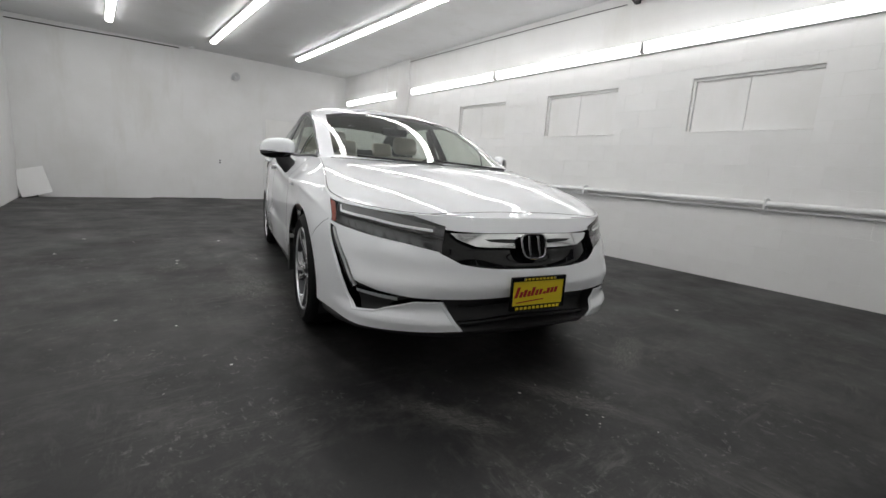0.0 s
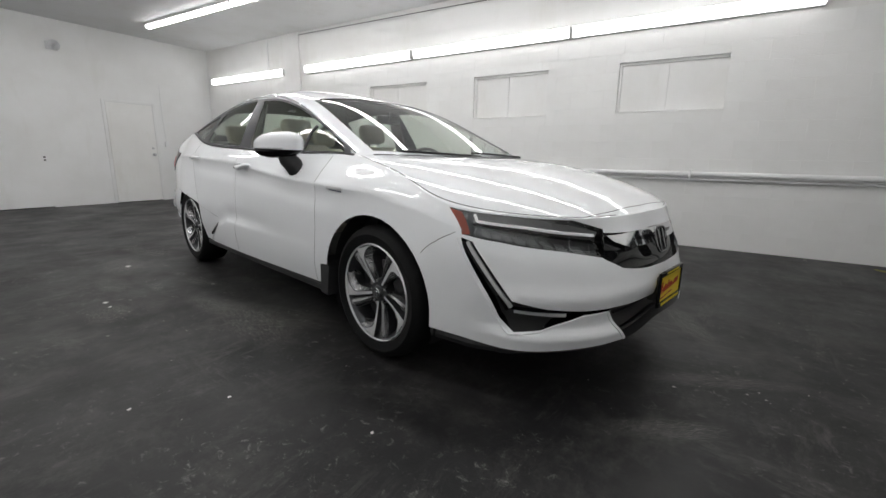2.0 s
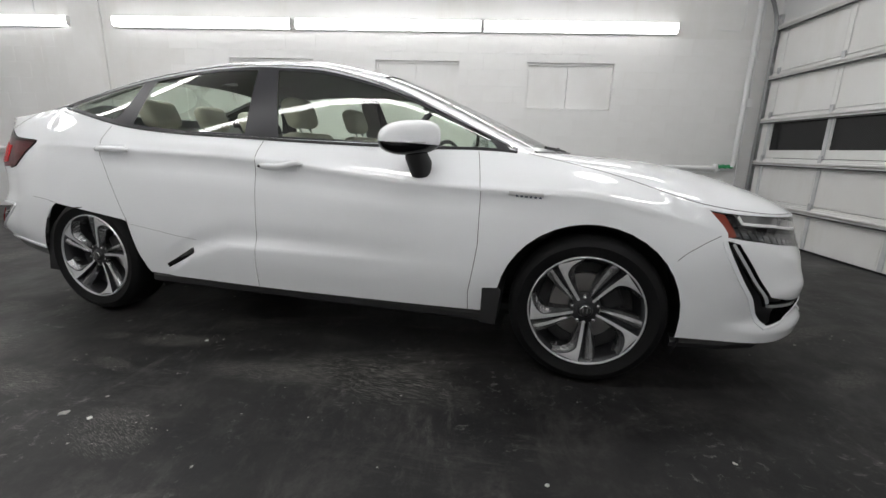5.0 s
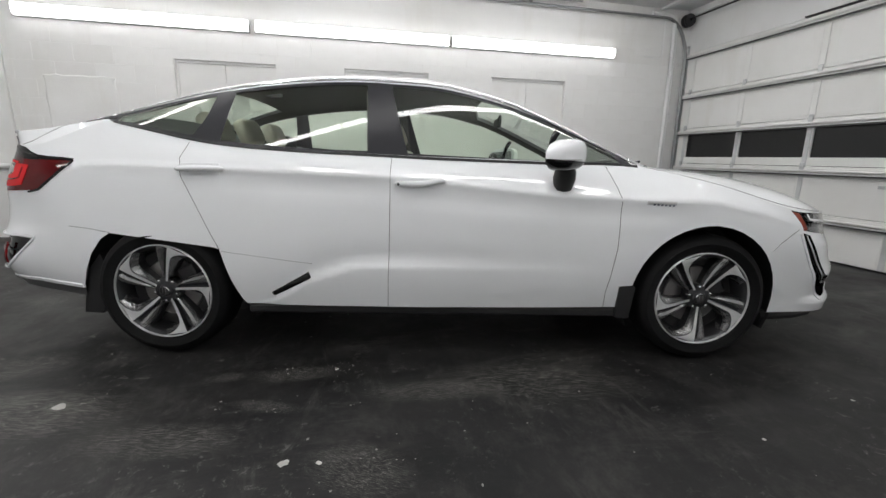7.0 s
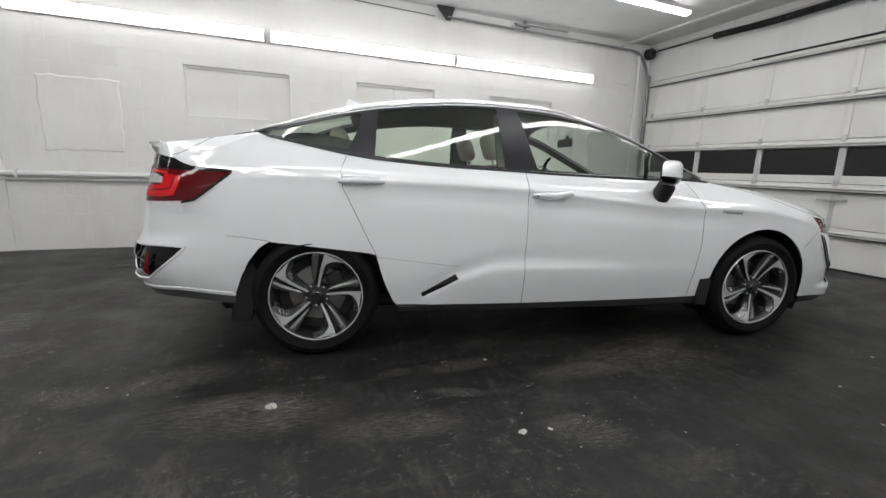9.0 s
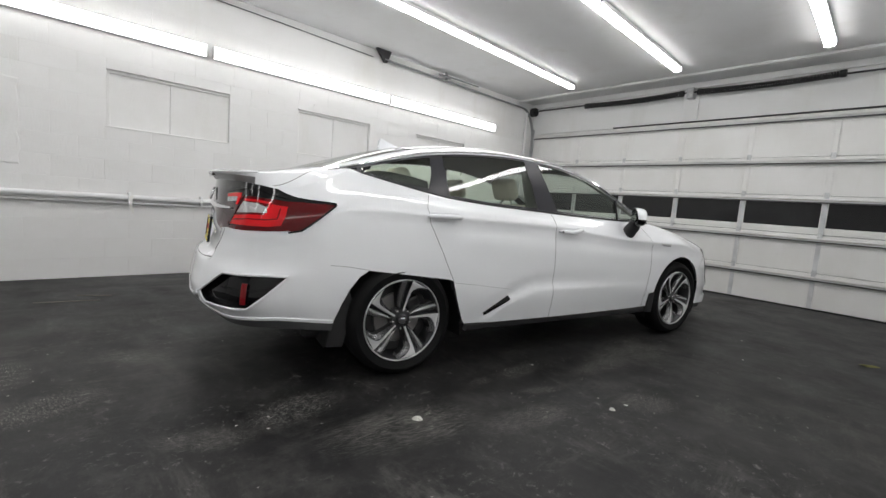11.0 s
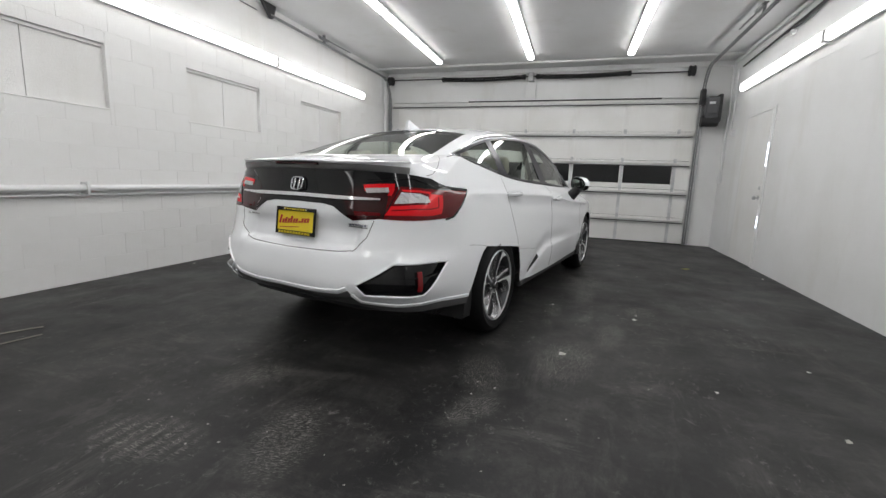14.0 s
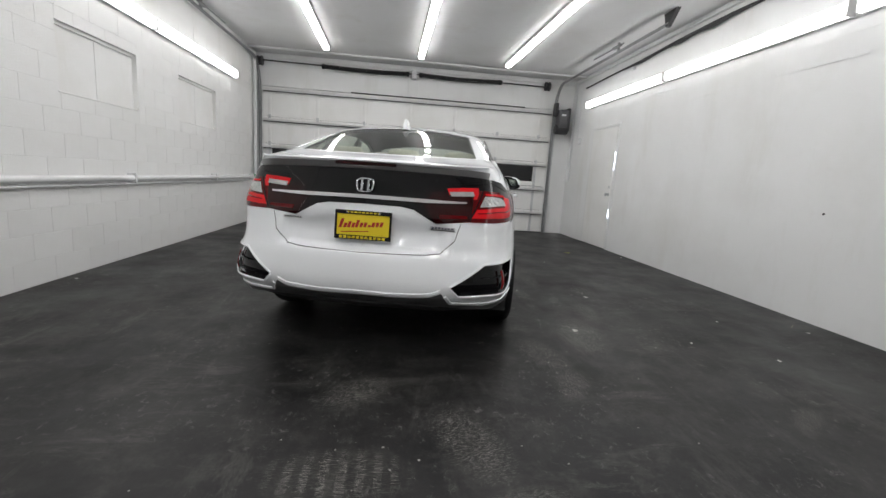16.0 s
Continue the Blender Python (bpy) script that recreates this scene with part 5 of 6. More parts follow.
def plate(x, z, facing, tilt):
    m = Matrix.Translation((x, 0, z)) @ Matrix.Rotation(tilt, 4, "Y") @ Matrix.Rotation(radians(90) * facing, 4, "Z")
    root = new("plate")
    root.parent = car
    root.matrix_basis = m
    tagged(root, "yellow dealer plate in a black frame")
    part("panel", box((-.150, -.002, -.073), (.150, .004, .073), 0.001), PLATE, root)
    bm = bmesh.new()
    for lo, hi in (((-.157, -.008, .058), (.157, .006, .079)), ((-.157, -.008, -.079), (.157, .006, -.056)), ((-.157, -.008, -.057), (-.146, .006, .059)), ((.146, -.008, -.057), (.157, .006, .059))):
        add_box(bm, lo, hi, 0.002)
    part("frame", bm, GLOSS_BLACK, root)
    for k in range(9):
        part("mark", box((-.092 + .0215 * k, -.0095, .064), (-.078 + .0215 * k, -.0075, .073)), PLATE, root)
    for k in range(11):
        part("mark", box((-.128 + .0238 * k, -.0095, -.074), (-.112 + .0238 * k, -.0075, -.061)), PLATE, root)
    # the red slanted lettering, as bars
    for k, (w, h) in enumerate(((.030, .050), (.022, .026), (.014, .034), (.024, .026), (.024, .040), (.022, .026), (.024, .026), (.012, .012), (.020, .026), (.022, .026), (.026, .026))):
        a = -.118 + .0222 * k
        part("letter_bar", box((-.010, -.0035, -.5), (.006, -.0015, .5), 0.0, Matrix.Translation((a, 0, -.006 + .0016 * k + h / 2 - .013)) @ Matrix(((1, 0, .3 * h, 0), (0, 1, 0, 0), (0, 0, h, 0), (0, 0, 0, 1)))), RED_INK, root)
    part("underline", box((-.125, -.0032, -.036), (.03, -.0015, -.031), 0.0, Matrix.Rotation(radians(-4), 4, "Y")), RED_INK, root)
    for k in (-1, 1):
        part("screw", box((k * .09 - .005, -.011, .064), (k * .09 + .005, -.007, .074), 0.002), CHROME, root)


plate(3.823, 0.428, 1, radians(0))
plate(-0.988, 0.772, -1, radians(6))
part("plate_bracket", box((3.76, -.13, .37), (3.814, .13, .48), 0.01), MATT_BLACK, car)

# roof fin, wipers, high brake light, spoiler lip
bm = bmesh.new()
fin = [(.34, 1.425, .004), (.28, 1.438, .014), (.20, 1.462, .016), (.155, 1.482, .012), (.135, 1.484, .008), (.125, 1.46, .012), (.12, 1.41, .02)]
ring_l = [bm.verts.new((x, w, z)) for x, z, w in fin]
ring_r = [bm.verts.new((x, -w, z)) for x, z, w in fin]
foot_l = [bm.verts.new((x, w + .014, 1.40)) for x, z, w in fin]
foot_r = [bm.verts.new((x, -w - .014, 1.40)) for x, z, w in fin]
for a, b in ((foot_l, ring_l), (ring_l, ring_r), (ring_r, foot_r)):
    for i in range(len(fin) - 1):
        bm.faces.new((a[i], a[i + 1], b[i + 1], b[i]))
bmesh.ops.recalc_face_normals(bm, faces=bm.faces)
part("roof_antenna", bm, PAINT, car, "white shark-fin antenna", smooth=True)
for y0, y1 in ((.62, .02), (.05, -.52)):
    part("wiper", tube([Vector((2.63 - .14 * (y0 + (y1 - y0) * i / 8) ** 2 * 1.6 - .05 * i / 8, y0 + (y1 - y0) * i / 8, 1.0 + .022 * i / 8)) for i in range(9)], 0.007, 6), MATT_BLACK, car)
cowl = [Vector((2.645 - .36 * y * y, y, .985 + .004 * abs(y))) for y in np.linspace(-.68, .68, 19)]
part("cowl_panel", tube(cowl, 0.016, 8), MATT_BLACK, car, smooth=True)
part("brake_light", box((-.985, -.165, 1.096), (-.955, .165, 1.112), 0.004), RED_DARK, car, "high dark red brake light")
for sgn in (-1, 1):
    ribbon([uv(14, 4.3), uv(13.5, 4.3), uv(13, 4.3), uv(12.5, 4.25), uv(12, 4.1)], sgn, 0.05, 0.004, GREY_SHADE, "spoiler_lip", trunk_lid, 0.0, "grey underside of the boot spoiler" if sgn < 0 else "", 4, 5)
    ribbon([uv(14, 5.0), uv(13, 5.0), uv(12.2, 5.0), uv(11.8, 4.99)], sgn, 0.024, 0.006, PAINT, "spoiler_edge", trunk_lid, 0.0, "", 5, 5.2, lambda t: 1 - 0.6 * t)

# ---- cabin ----
LEATHER = material("beige_leather", (0.60, 0.56, 0.49), 0.5)
bump(LEATHER, noise_at(LEATHER, 160, 4).outputs["Fac"], 0.25, 0.002)
# Beige headliner and pillar trim; the cabin's shade is put into this dark colour.
LINER = material("shaded_headliner", (0.13, 0.128, 0.12), 0.9)
DASH = material("charcoal_dashboard", (0.03, 0.03, 0.032), 0.6)
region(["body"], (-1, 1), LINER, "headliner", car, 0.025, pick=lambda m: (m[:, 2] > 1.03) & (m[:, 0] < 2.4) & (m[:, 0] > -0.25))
for sgn in (-1, 1):      # dark trim inside the rear pillar leaves only a small clear corner in the quarter window
    patch([uv(9.10, 4.10), uv(9.5, 4.10), uv(9.88, 4.3), uv(9.82, 4.78), uv(9.62, 4.80), uv(9.38, 4.60), uv(9.08, 4.42)], sgn, DASH, "rear_pillar_trim", car, -0.05, 0.004, "", 4, 5)
for (which, sgn), d in doors.items():
    region([which + "_door"], (sgn,), DASH, "door_trim", d, 0.06, pick=lambda m: m[:, 2] > 0.5)


def soft(pieces):
    bm = bmesh.new()
    for lo, hi, b, m in pieces:
        add_box(bm, lo, hi, b, m, 3)
    return bm


def seat(x, y, w, back):
    root = new("seat")
    root.parent = car
    root.matrix_basis = Matrix.Translation((x, y, 0))
    tagged(root, "beige leather car seat")
    part("cushion", soft([((-.02, -w / 2, .45), (.50, w / 2, .60), .05, None)]), LEATHER, root, smooth=True)
    lean = Matrix.Translation((.02, 0, .55)) @ Matrix.Rotation(radians(-back), 4, "Y")
    part("backrest", soft([((-.07, -w / 2 + .01, 0), (.06, w / 2 - .01, .55), .05, lean), ((-.05, -w / 2 - .02, .03), (.09, -w / 2 + .07, .45), .035, lean), ((-.05, w / 2 - .07, .03), (.09, w / 2 + .02, .45), .035, lean)]), LEATHER, root, smooth=True)
    part("headrest", soft([((-.045, -.125, .585), (.055, .125, .76), .045, lean)]), LEATHER, root, smooth=True)
    part("headrest_post", soft([((-.006, -.06, .53), (.006, -.048, .62), .003, lean), ((-.006, .048, .53), (.006, .06, .62), .003, lean)]), CHROME, root)


seat(1.28, -.37, .50, 20)
seat(1.28, .37, .50, 20)
for y in (-.44, 0, .44):
    seat(.36, y, .42, 24)
bm = bmesh.new()
prof = [(1.92, .62), (1.93, .84), (1.99, .92), (2.10, .955), (2.40, .96), (2.58, .965), (2.58, .6)]
a = [bm.verts.new((x, -.74, z)) for x, z in prof]
mid_ = [bm.verts.new((x, 0, z + .012)) for x, z in prof]
b = [bm.verts.new((x, .74, z)) for x, z in prof]
for p, q in ((a, mid_), (mid_, b)):
    for i in range(len(prof)):
        bm.faces.new((p[i], p[(i + 1) % len(prof)], q[(i + 1) % len(prof)], q[i]))
bm.faces.new(a[::-1])
bm.faces.new(b)
bmesh.ops.recalc_face_normals(bm, faces=bm.faces)
part("dashboard", bm, DASH, car, smooth=True)
bm = bmesh.new()
add_lathe(bm, [(.175 + .014 * math.cos(k), .014 * math.sin(k)) for k in (2 * math.pi * j / 8 for j in range(8))], 32, Matrix.Translation((1.80, .37, .88)) @ Matrix.Rotation(radians(90 - 22), 4, "Z") @ Matrix.Rotation(0, 4, "X"), True)
part("steering_wheel", bm, DASH, car, smooth=True)
part("parcel_shelf", box((-.42, -.60, .98), (.10, .60, 1.02), 0.01), DASH, car)
part("rear_view_mirror", soft([((1.76, -.11, 1.225), (1.785, .11, 1.285), .01, None), ((1.78, -.012, 1.25), (1.80, .012, 1.31), .004, None)]), MATT_BLACK, car)
for sgn in (-1, 1):
    part("centre_pillar_trim", prism([(1.03, .55), (1.20, .55), (1.12, 1.36), (1.0, 1.36)], 0.012, Matrix(((1, 0, 0, 0), (0, 1, -sgn * .30, sgn * 1.035), (0, 0, 1, 0), (0, 0, 0, 1)))), LINER, car)

# ---- roll-up door ----
WHITE_TRIM = painted_wall("white_trim_paint", (0.76, 0.765, 0.765), 0.2)
STILE = material("pale_grey_stile", (0.60, 0.61, 0.62), 0.45, 0.2)
base(STILE, ramp(STILE, noise_at(STILE, 6, 5), "Fac", [(0.35, (0.52, 0.53, 0.54)), (0.7, (0.68, 0.69, 0.70))]).outputs[0])
roll = tagged(new("door_1"), "white sectional roll-up door with a dark window row", "garage door", kind="structure")
YD = YS + 0.06                         # inner face of the door leaf
STILES = [DOOR_W, -0.52, 0.37, 1.28, 2.20, 3.12, 4.04, DOOR_E - 0.14, DOOR_E]
SPLITS = [0.015, 0.49, 1.0, 1.515, 2.03, 2.60]
for j in range(5):
    z0, z1 = SPLITS[j], SPLITS[j + 1]
    for a, b in zip(STILES, STILES[1:]):
        if j == 2 and b - a > 0.5:
            lo, hi = z0 + 0.095, z1 - 0.02
            part("window_pane", box((a + .035, YD - .03, lo), (b - .035, YD - .022, hi)), NIGHT, roll, "dark window pane")
            bm = bmesh.new()
            add_box(bm, (a, YD - .04, z0 + .003), (b, YD, lo), 0.002)
            add_box(bm, (a, YD - .04, hi), (b, YD, z1 - .003), 0.002)
            add_box(bm, (a, YD - .04, lo), (a + .035, YD, hi))
            add_box(bm, (b - .035, YD - .04, lo), (b, YD, hi))
            part("panel", bm, DOOR_WHITE, roll)
        else:
            bm = box((a, YD - .04, z0 + .003), (b, YD, z1 - .003), 0.003)
            if b - a > 0.5:
                add_box(bm, (a + .05, YD - .001, z0 + .035), (b - .05, YD + .002, z1 - .05), 0.002)
            part("panel", bm, DOOR_WHITE, roll)
    for x in STILES[1:-1]:
        part("stile", box((x - .026, YD + .0025, z0 + .006), (x + .026, YD + .012, z1 - .006), 0.003), STILE if j < 3 else DOOR_WHITE, roll)
        if j:
            part("hinge", box((x - .025, YD + .016, z0 - .045), (x + .025, YD + .028, z0 + .04), 0.003), GALV, roll)
    # stiffening bar along the top edge of each section
    bm = bmesh.new()
    add_box(bm, (DOOR_W + .03, YD + .0165, z1 - .075), (DOOR_E - .03, YD + .058, z1 - .055), 0.004)
    add_box(bm, (DOOR_W + .03, YD + .0165, z1 - .056), (DOOR_E - .03, YD + .024, z1 - .020), 0.003)
    add_box(bm, (DOOR_W + .03, YD + .046, z1 - .085), (DOOR_E - .03, YD + .058, z1 - .040), 0.003)
    part("stiffener", bm, DOOR_WHITE, roll, "white stiffening bar")
    # Dark strip put under the bar to draw the shadow line it casts.
    part("stiffener_shadow", box((DOOR_W + .03, YD + .030, z1 - .102), (DOOR_E - .03, YD + .054, z1 - .0855), 0.002), GREY_PLASTIC, roll)
part("bottom_seal", box((DOOR_W, YD - .045, 0.001), (DOOR_E, YD + .004, .018), 0.004), BLACK_RUBBER, roll)
part("top_seal", box((DOOR_W + .6, YD - .02, 2.603), (3.4, YD + .02, 2.62), 0.003), BLACK_RUBBER, roll)
part("lock_bar", box((2.05, YD + .03, .80), (2.35, YD + .045, .83), 0.003), GALV, roll)

# upright and overhead tracks
def track(x, sgn):
    root = thing("door_track", "galvanised steel track of the roll-up door", "track", group="door tracks")
    pts = [(x, YS + .09, .02), (x, YS + .09, 2.45)]
    pts += [(x, YS + .09 + .40 * (1 - math.cos(a)), 2.45 + .62 * math.sin(a)) for a in np.linspace(0.2, math.pi / 2, 7)]
    pts += [(x, 3.05, 3.09)]
    bm = bmesh.new()
    for dx in (-.016, .016):
        add_tube(bm, [(p[0] + dx, p[1], p[2]) for p in pts], .013, 6)
    part("rail", bm, TRACK_STEEL, root)
    part("angle", box((x + sgn * .02, YS + .004, .0), (x + sgn * .075, YS + .05, 2.72), 0.004), GALV, root)
    part("hanger", prism([(3.0, 3.05), (3.05, 3.05), (3.20, ZC - .001), (2.94, ZC - .001)], 0.045, Matrix(((0, 1, 0, x - .022), (1, 0, 0, 0), (0, 0, 1, 0), (0, 0, 0, 1)))), DARK_METAL, root)
    part("hanger", box((x - .016, 1.78, 3.10), (x + .016, 1.82, ZC), 0.003), TRACK_STEEL, root)
    bm = bmesh.new()
    add_tube(bm, [(x - sgn * .03, 1.05, 3.16), (x - sgn * .03, 2.0, 3.15)], .012, 6)
    add_box(bm, (x - sgn * .05 - .015, 1.75, 3.12), (x - sgn * .05 + .03, 1.98, 3.15), 0.003)
    part("spring_bar", bm, TRACK_STEEL, root)
    for z in (.5, 1.3, 2.1):
        part("bracket", box((x - .03, YS + .004, z), (x + .05 * sgn + .01, YS + .085, z + .05), 0.003), GALV, root)
    return root


track(DOOR_E + .035, 1)
track(DOOR_W - .035, -1)

# torsion springs on their shaft
shaft = thing("spring_shaft", "black torsion springs on a steel shaft above the door", "door spring")
SY, SZ = YS + .13, 3.035
part("shaft", tube([(-.64, SY, SZ), (5.17, SY, SZ + .03)], .013, 8), DARK_METAL, shaft)
for a, b in ((.40, 2.03), (2.29, 3.93)):
    n = 60 * 12
    pts = []
    for i in range(n + 1):
        k = 2 * math.pi * i / 12
        t = i / n
        pts.append((a + (b - a) * t, SY + .034 * math.cos(k), SZ + .012 + .034 * math.sin(k) - .02 * math.sin(math.pi * t)))
    part("spring", tube(pts, .0115, 5), BLACK_RUBBER, shaft, "black coil spring")
    for x in (a, b):
        bm = bmesh.new()
        add_lathe(bm, [(.014, -.03), (.045, -.03), (.048, 0), (.045, .03), (.014, .03)], 16, Matrix.Translation((x, SY, SZ + .01)) @ Matrix.Rotation(radians(90), 4, "Z"))
        part("cone", bm, DARK_METAL, shaft)
for x in (-.60, 5.12):
    bm = bmesh.new()
    add_lathe(bm, [(.02, -.05), (.085, -.05), (.09, -.03), (.075, 0), (.09, .03), (.085, .05), (.02, .05)], 24, Matrix.Translation((x, SY, SZ + .015)) @ Matrix.Rotation(radians(90), 4, "Z"))
    part("cable_drum", bm, DARK_METAL, shaft, smooth=True)
part("centre_bracket", box((2.11, YS + .002, 2.96), (2.21, SY + .03, 3.12), 0.006), GALV, shaft)
tagged(part("spring_pad", box((2.06, YS - .001, 2.63), (2.27, YS + .035, 3.02), 0.004), WHITE_TRIM), "white board behind the spring bracket", "trim", kind="structure")
tagged(part("trim_beam", box((XW, YS - .001, 3.13), (XE, YS + .045, ZC - .001), 0.004), WHITE_TRIM), "white beam under the ceiling over the door", "trim", kind="structure")
tagged(part("trim_beam", box((XW, -.33, 3.185), (XE, -.25, ZC - .001), 0.006), WHITE_TRIM), "white batten on the ceiling", "trim", kind="structure")

# door opener beside the door
opener = thing("door_opener", "dark grey electric door opener with a motor below", "motor", pose(-.93, YS + .12, 2.12))
part("case", box((-.095, 0, .10), (.095, .26, .46), 0.02, None, 2), GREY_PLASTIC, opener)
part("cover", box((-.075, .262, .16), (.085, .285, .43), 0.012), GREY_PLASTIC, opener)
part("label_plate", box((-.03, .286, .33), (.06, .289, .365)), STILE, opener)
bm = bmesh.new()
add_lathe(bm, [(.01, -.13), (.085, -.13), (.095, -.11), (.095, .11), (.085, .13), (.01, .13)], 20, Matrix.Translation((0, .14, .07)) @ Matrix.Rotation(radians(90), 4, "Z"))
part("motor", bm, DARK_METAL, opener, smooth=True)
part("mount", box((-.15, .0, .05), (-.095, .22, .50), 0.006), DARK_METAL, opener)
part("chain_guard", box((.095, .04, .34), (.17, .16, .60), 0.01), DARK_METAL, opener)

# ---- pipes and conduits ----
def pipe(name, pts, r, mat, label, category="pipe", brackets=()):
    root = thing(name, label, category)
    part("run", tube(pts, r, 12), mat, root, smooth=True)
    for b in brackets:
        part("bracket", box(*b, 0.003), PIPE, root)
    return root


elbow = [(5.165, -.50 + .07 * (1 - math.sin(a)), .845 + .07 * (1 - math.cos(a))) for a in np.linspace(0, math.pi / 2, 6)]
pipe("wall_pipe", [(5.165, YN - .02, .845)] + elbow + [(5.165, -.50, 2.80), (5.165, -.48, 3.05), (5.165, -.40, 3.10), (5.165, -.1, 3.12)], .03, PIPE, "thick white painted pipe along the block wall",
     brackets=[((5.125, y - .012, .79), (5.22, y + .012, .90)) for y in (-.28, 1.40, 3.45, 5.43, 6.11, 7.9, 9.6)])
pipe("conduit", [(5.185, YN - .02, .785), (5.185, -.30, .785), (5.185, -.34, .80)], .011, PIPE, "thin white conduit under the pipe")
pipe("conduit", [(5.195, -.57, .4), (5.195, -.57, 3.1)], .012, PIPE, "thin white upright conduit by the door")
pipe("conduit", [(5.20, -.05, 2.55), (5.20, -.33, 2.53), (5.20, -.36, 2.6), (5.20, -.36, 3.2)], .006, PIPE, "thin white lamp cable", "cable")
pipe("conduit", [(5.205, 8.95, 3.2), (5.205, 8.95, 2.66), (5.205, 8.90, 2.61)], .011, PIPE, "thin white conduit to the wall lamp")
pipe("conduit", [(5.205, 8.16, 3.17), (5.205, 6.4, 3.15), (5.205, 4.6, 3.13), (5.205, 3.2, 3.10)], .005, GREY_PLASTIC, "thin grey cable along the wall", "cable")
tagged(part("pilaster", box((XE - .032, 8.02, 0), (XE + .004, 8.60, ZC), 0.004), BLOCK), "white painted pilaster", "wall", kind="structure")
sw = thing("wall_box", "small white switch box on the block wall", "switch box", pose(XE, -.57, 1.62))
part("case", box((-.05, -.035, 0), (0, .035, .12), 0.005), PIPE, sw)
part("lid", box((-.056, -.03, .006), (-.05, .03, .114), 0.002), PIPE, sw)
rag = bmesh.new()
bmesh.ops.create_grid(rag, x_segments=10, y_segments=6, size=0.5)
for v in rag.verts:
    x, y, _ = v.co
    v.co = (5.165 + .085 * y, -.39 + .19 * x, .876 + .02 * math.cos(3.0 * y) - .05 * abs(y) + .007 * math.sin(17 * x + 5 * y))
bmesh.ops.solidify(rag, geom=rag.faces[:], thickness=.004)
tagged(part("cloth", rag, GREEN, smooth=True), "green cloth lying on the wall pipe", "cloth")

bm = bmesh.new()
bmesh.ops.create_grid(bm, x_segments=3, y_segments=9, size=0.5)
for v in bm.verts:
    x, y, _ = v.co
    t = .5 - y
    v.co = (5.128 - .006 * math.sin(7 * t), 6.09 + .035 * x * (1 - .5 * t) + .012 * math.sin(4 * t), .875 - .19 * t + .01 * x)
bmesh.ops.solidify(bm, geom=bm.faces[:], thickness=.0015)
tagged(part("tape", bm, PAPER, smooth=True), "torn strip of white tape hanging from the wall pipe", "tape")

# west wall runs
pipe("conduit", [(XW + .02, -.62, 3.15), (XW + .02, -.62, 1.25)], .014, PIPE, "white upright conduit by the opener")
pipe("conduit", [(XW + .02, -.36, 3.0), (XW + .02, -.36, 1.98)], .009, PIPE, "thin white upright conduit")
pipe("cable_run", [(XW + .03, -.15, 2.97), (XW + .03, 1.1, 3.0), (XW + .03, 2.4, 3.02), (XW + .03, 4.2, 3.05)], .013, DARK_METAL, "black sagging cable along the wall", "cable")
pipe("cable_run", [(XW + .035, 1.15, 3.00), (XW + .04, 1.8, 2.99), (XW + .035, 2.4, 3.03), (XW + .045, 2.7, 3.02), (XW + .035, 3.0, 3.045), (XW + .045, 3.3, 3.03), (XW + .035, 3.6, 3.05), (XW + .04, 3.95, 3.05)], [.012, .026, .018, .034, .022, .036, .024, .012], DARK_METAL, "bundle of black cable along the wall", "cable")
pipe("conduit", [(XW + .025, -.55, 3.14), (XW + .025, 6.0, 3.16)], .016, PIPE, "white conduit under the ceiling")
for y, z, w, h in ((-.24, 1.90, .07, .11), (-.62, 1.15, .08, .14), (1.55, 2.92, .06, .06)):
    b = thing("switch_box", "small white switch box on the wall", "switch box", pose(XW, y, z), "switch boxes")
    part("case", box((0, -w / 2, 0), (.045, w / 2, h), 0.005), PIPE, b)
    part("lid", box((.045, -w / 2 + .006, .006), (.05, w / 2 - .006, h - .006), 0.002), PIPE, b)

# rough plaster patch on the block wall
bm = bmesh.new()
rng = random.Random(11)
edge = []
for k in range(44):
    t = 4 * k / 44
    y, z = [(t, 0), (1, t - 1), (3 - t, 1), (0, 4 - t)][int(t)]
    edge.append((6.93 + .73 * y + rng.uniform(-.012, .012), 1.10 + .79 * z + rng.uniform(-.012, .012)))
out_ring = [bm.verts.new((XE + .001, y, z)) for y, z in edge]
in_ring = [bm.verts.new((XE - .007 - rng.uniform(0, .004), 7.295 + (y - 7.295) * .965, 1.495 + (z - 1.495) * .965)) for y, z in edge]
for k in range(44):
    bm.faces.new((out_ring[k], out_ring[(k + 1) % 44], in_ring[(k + 1) % 44], in_ring[k]))
bm.faces.new(in_ring)
bmesh.ops.recalc_face_normals(bm, faces=bm.faces)
tagged(part("plaster_patch", bm, BLOCK), "rough white plaster patch on the block wall", "trim", kind="structure")

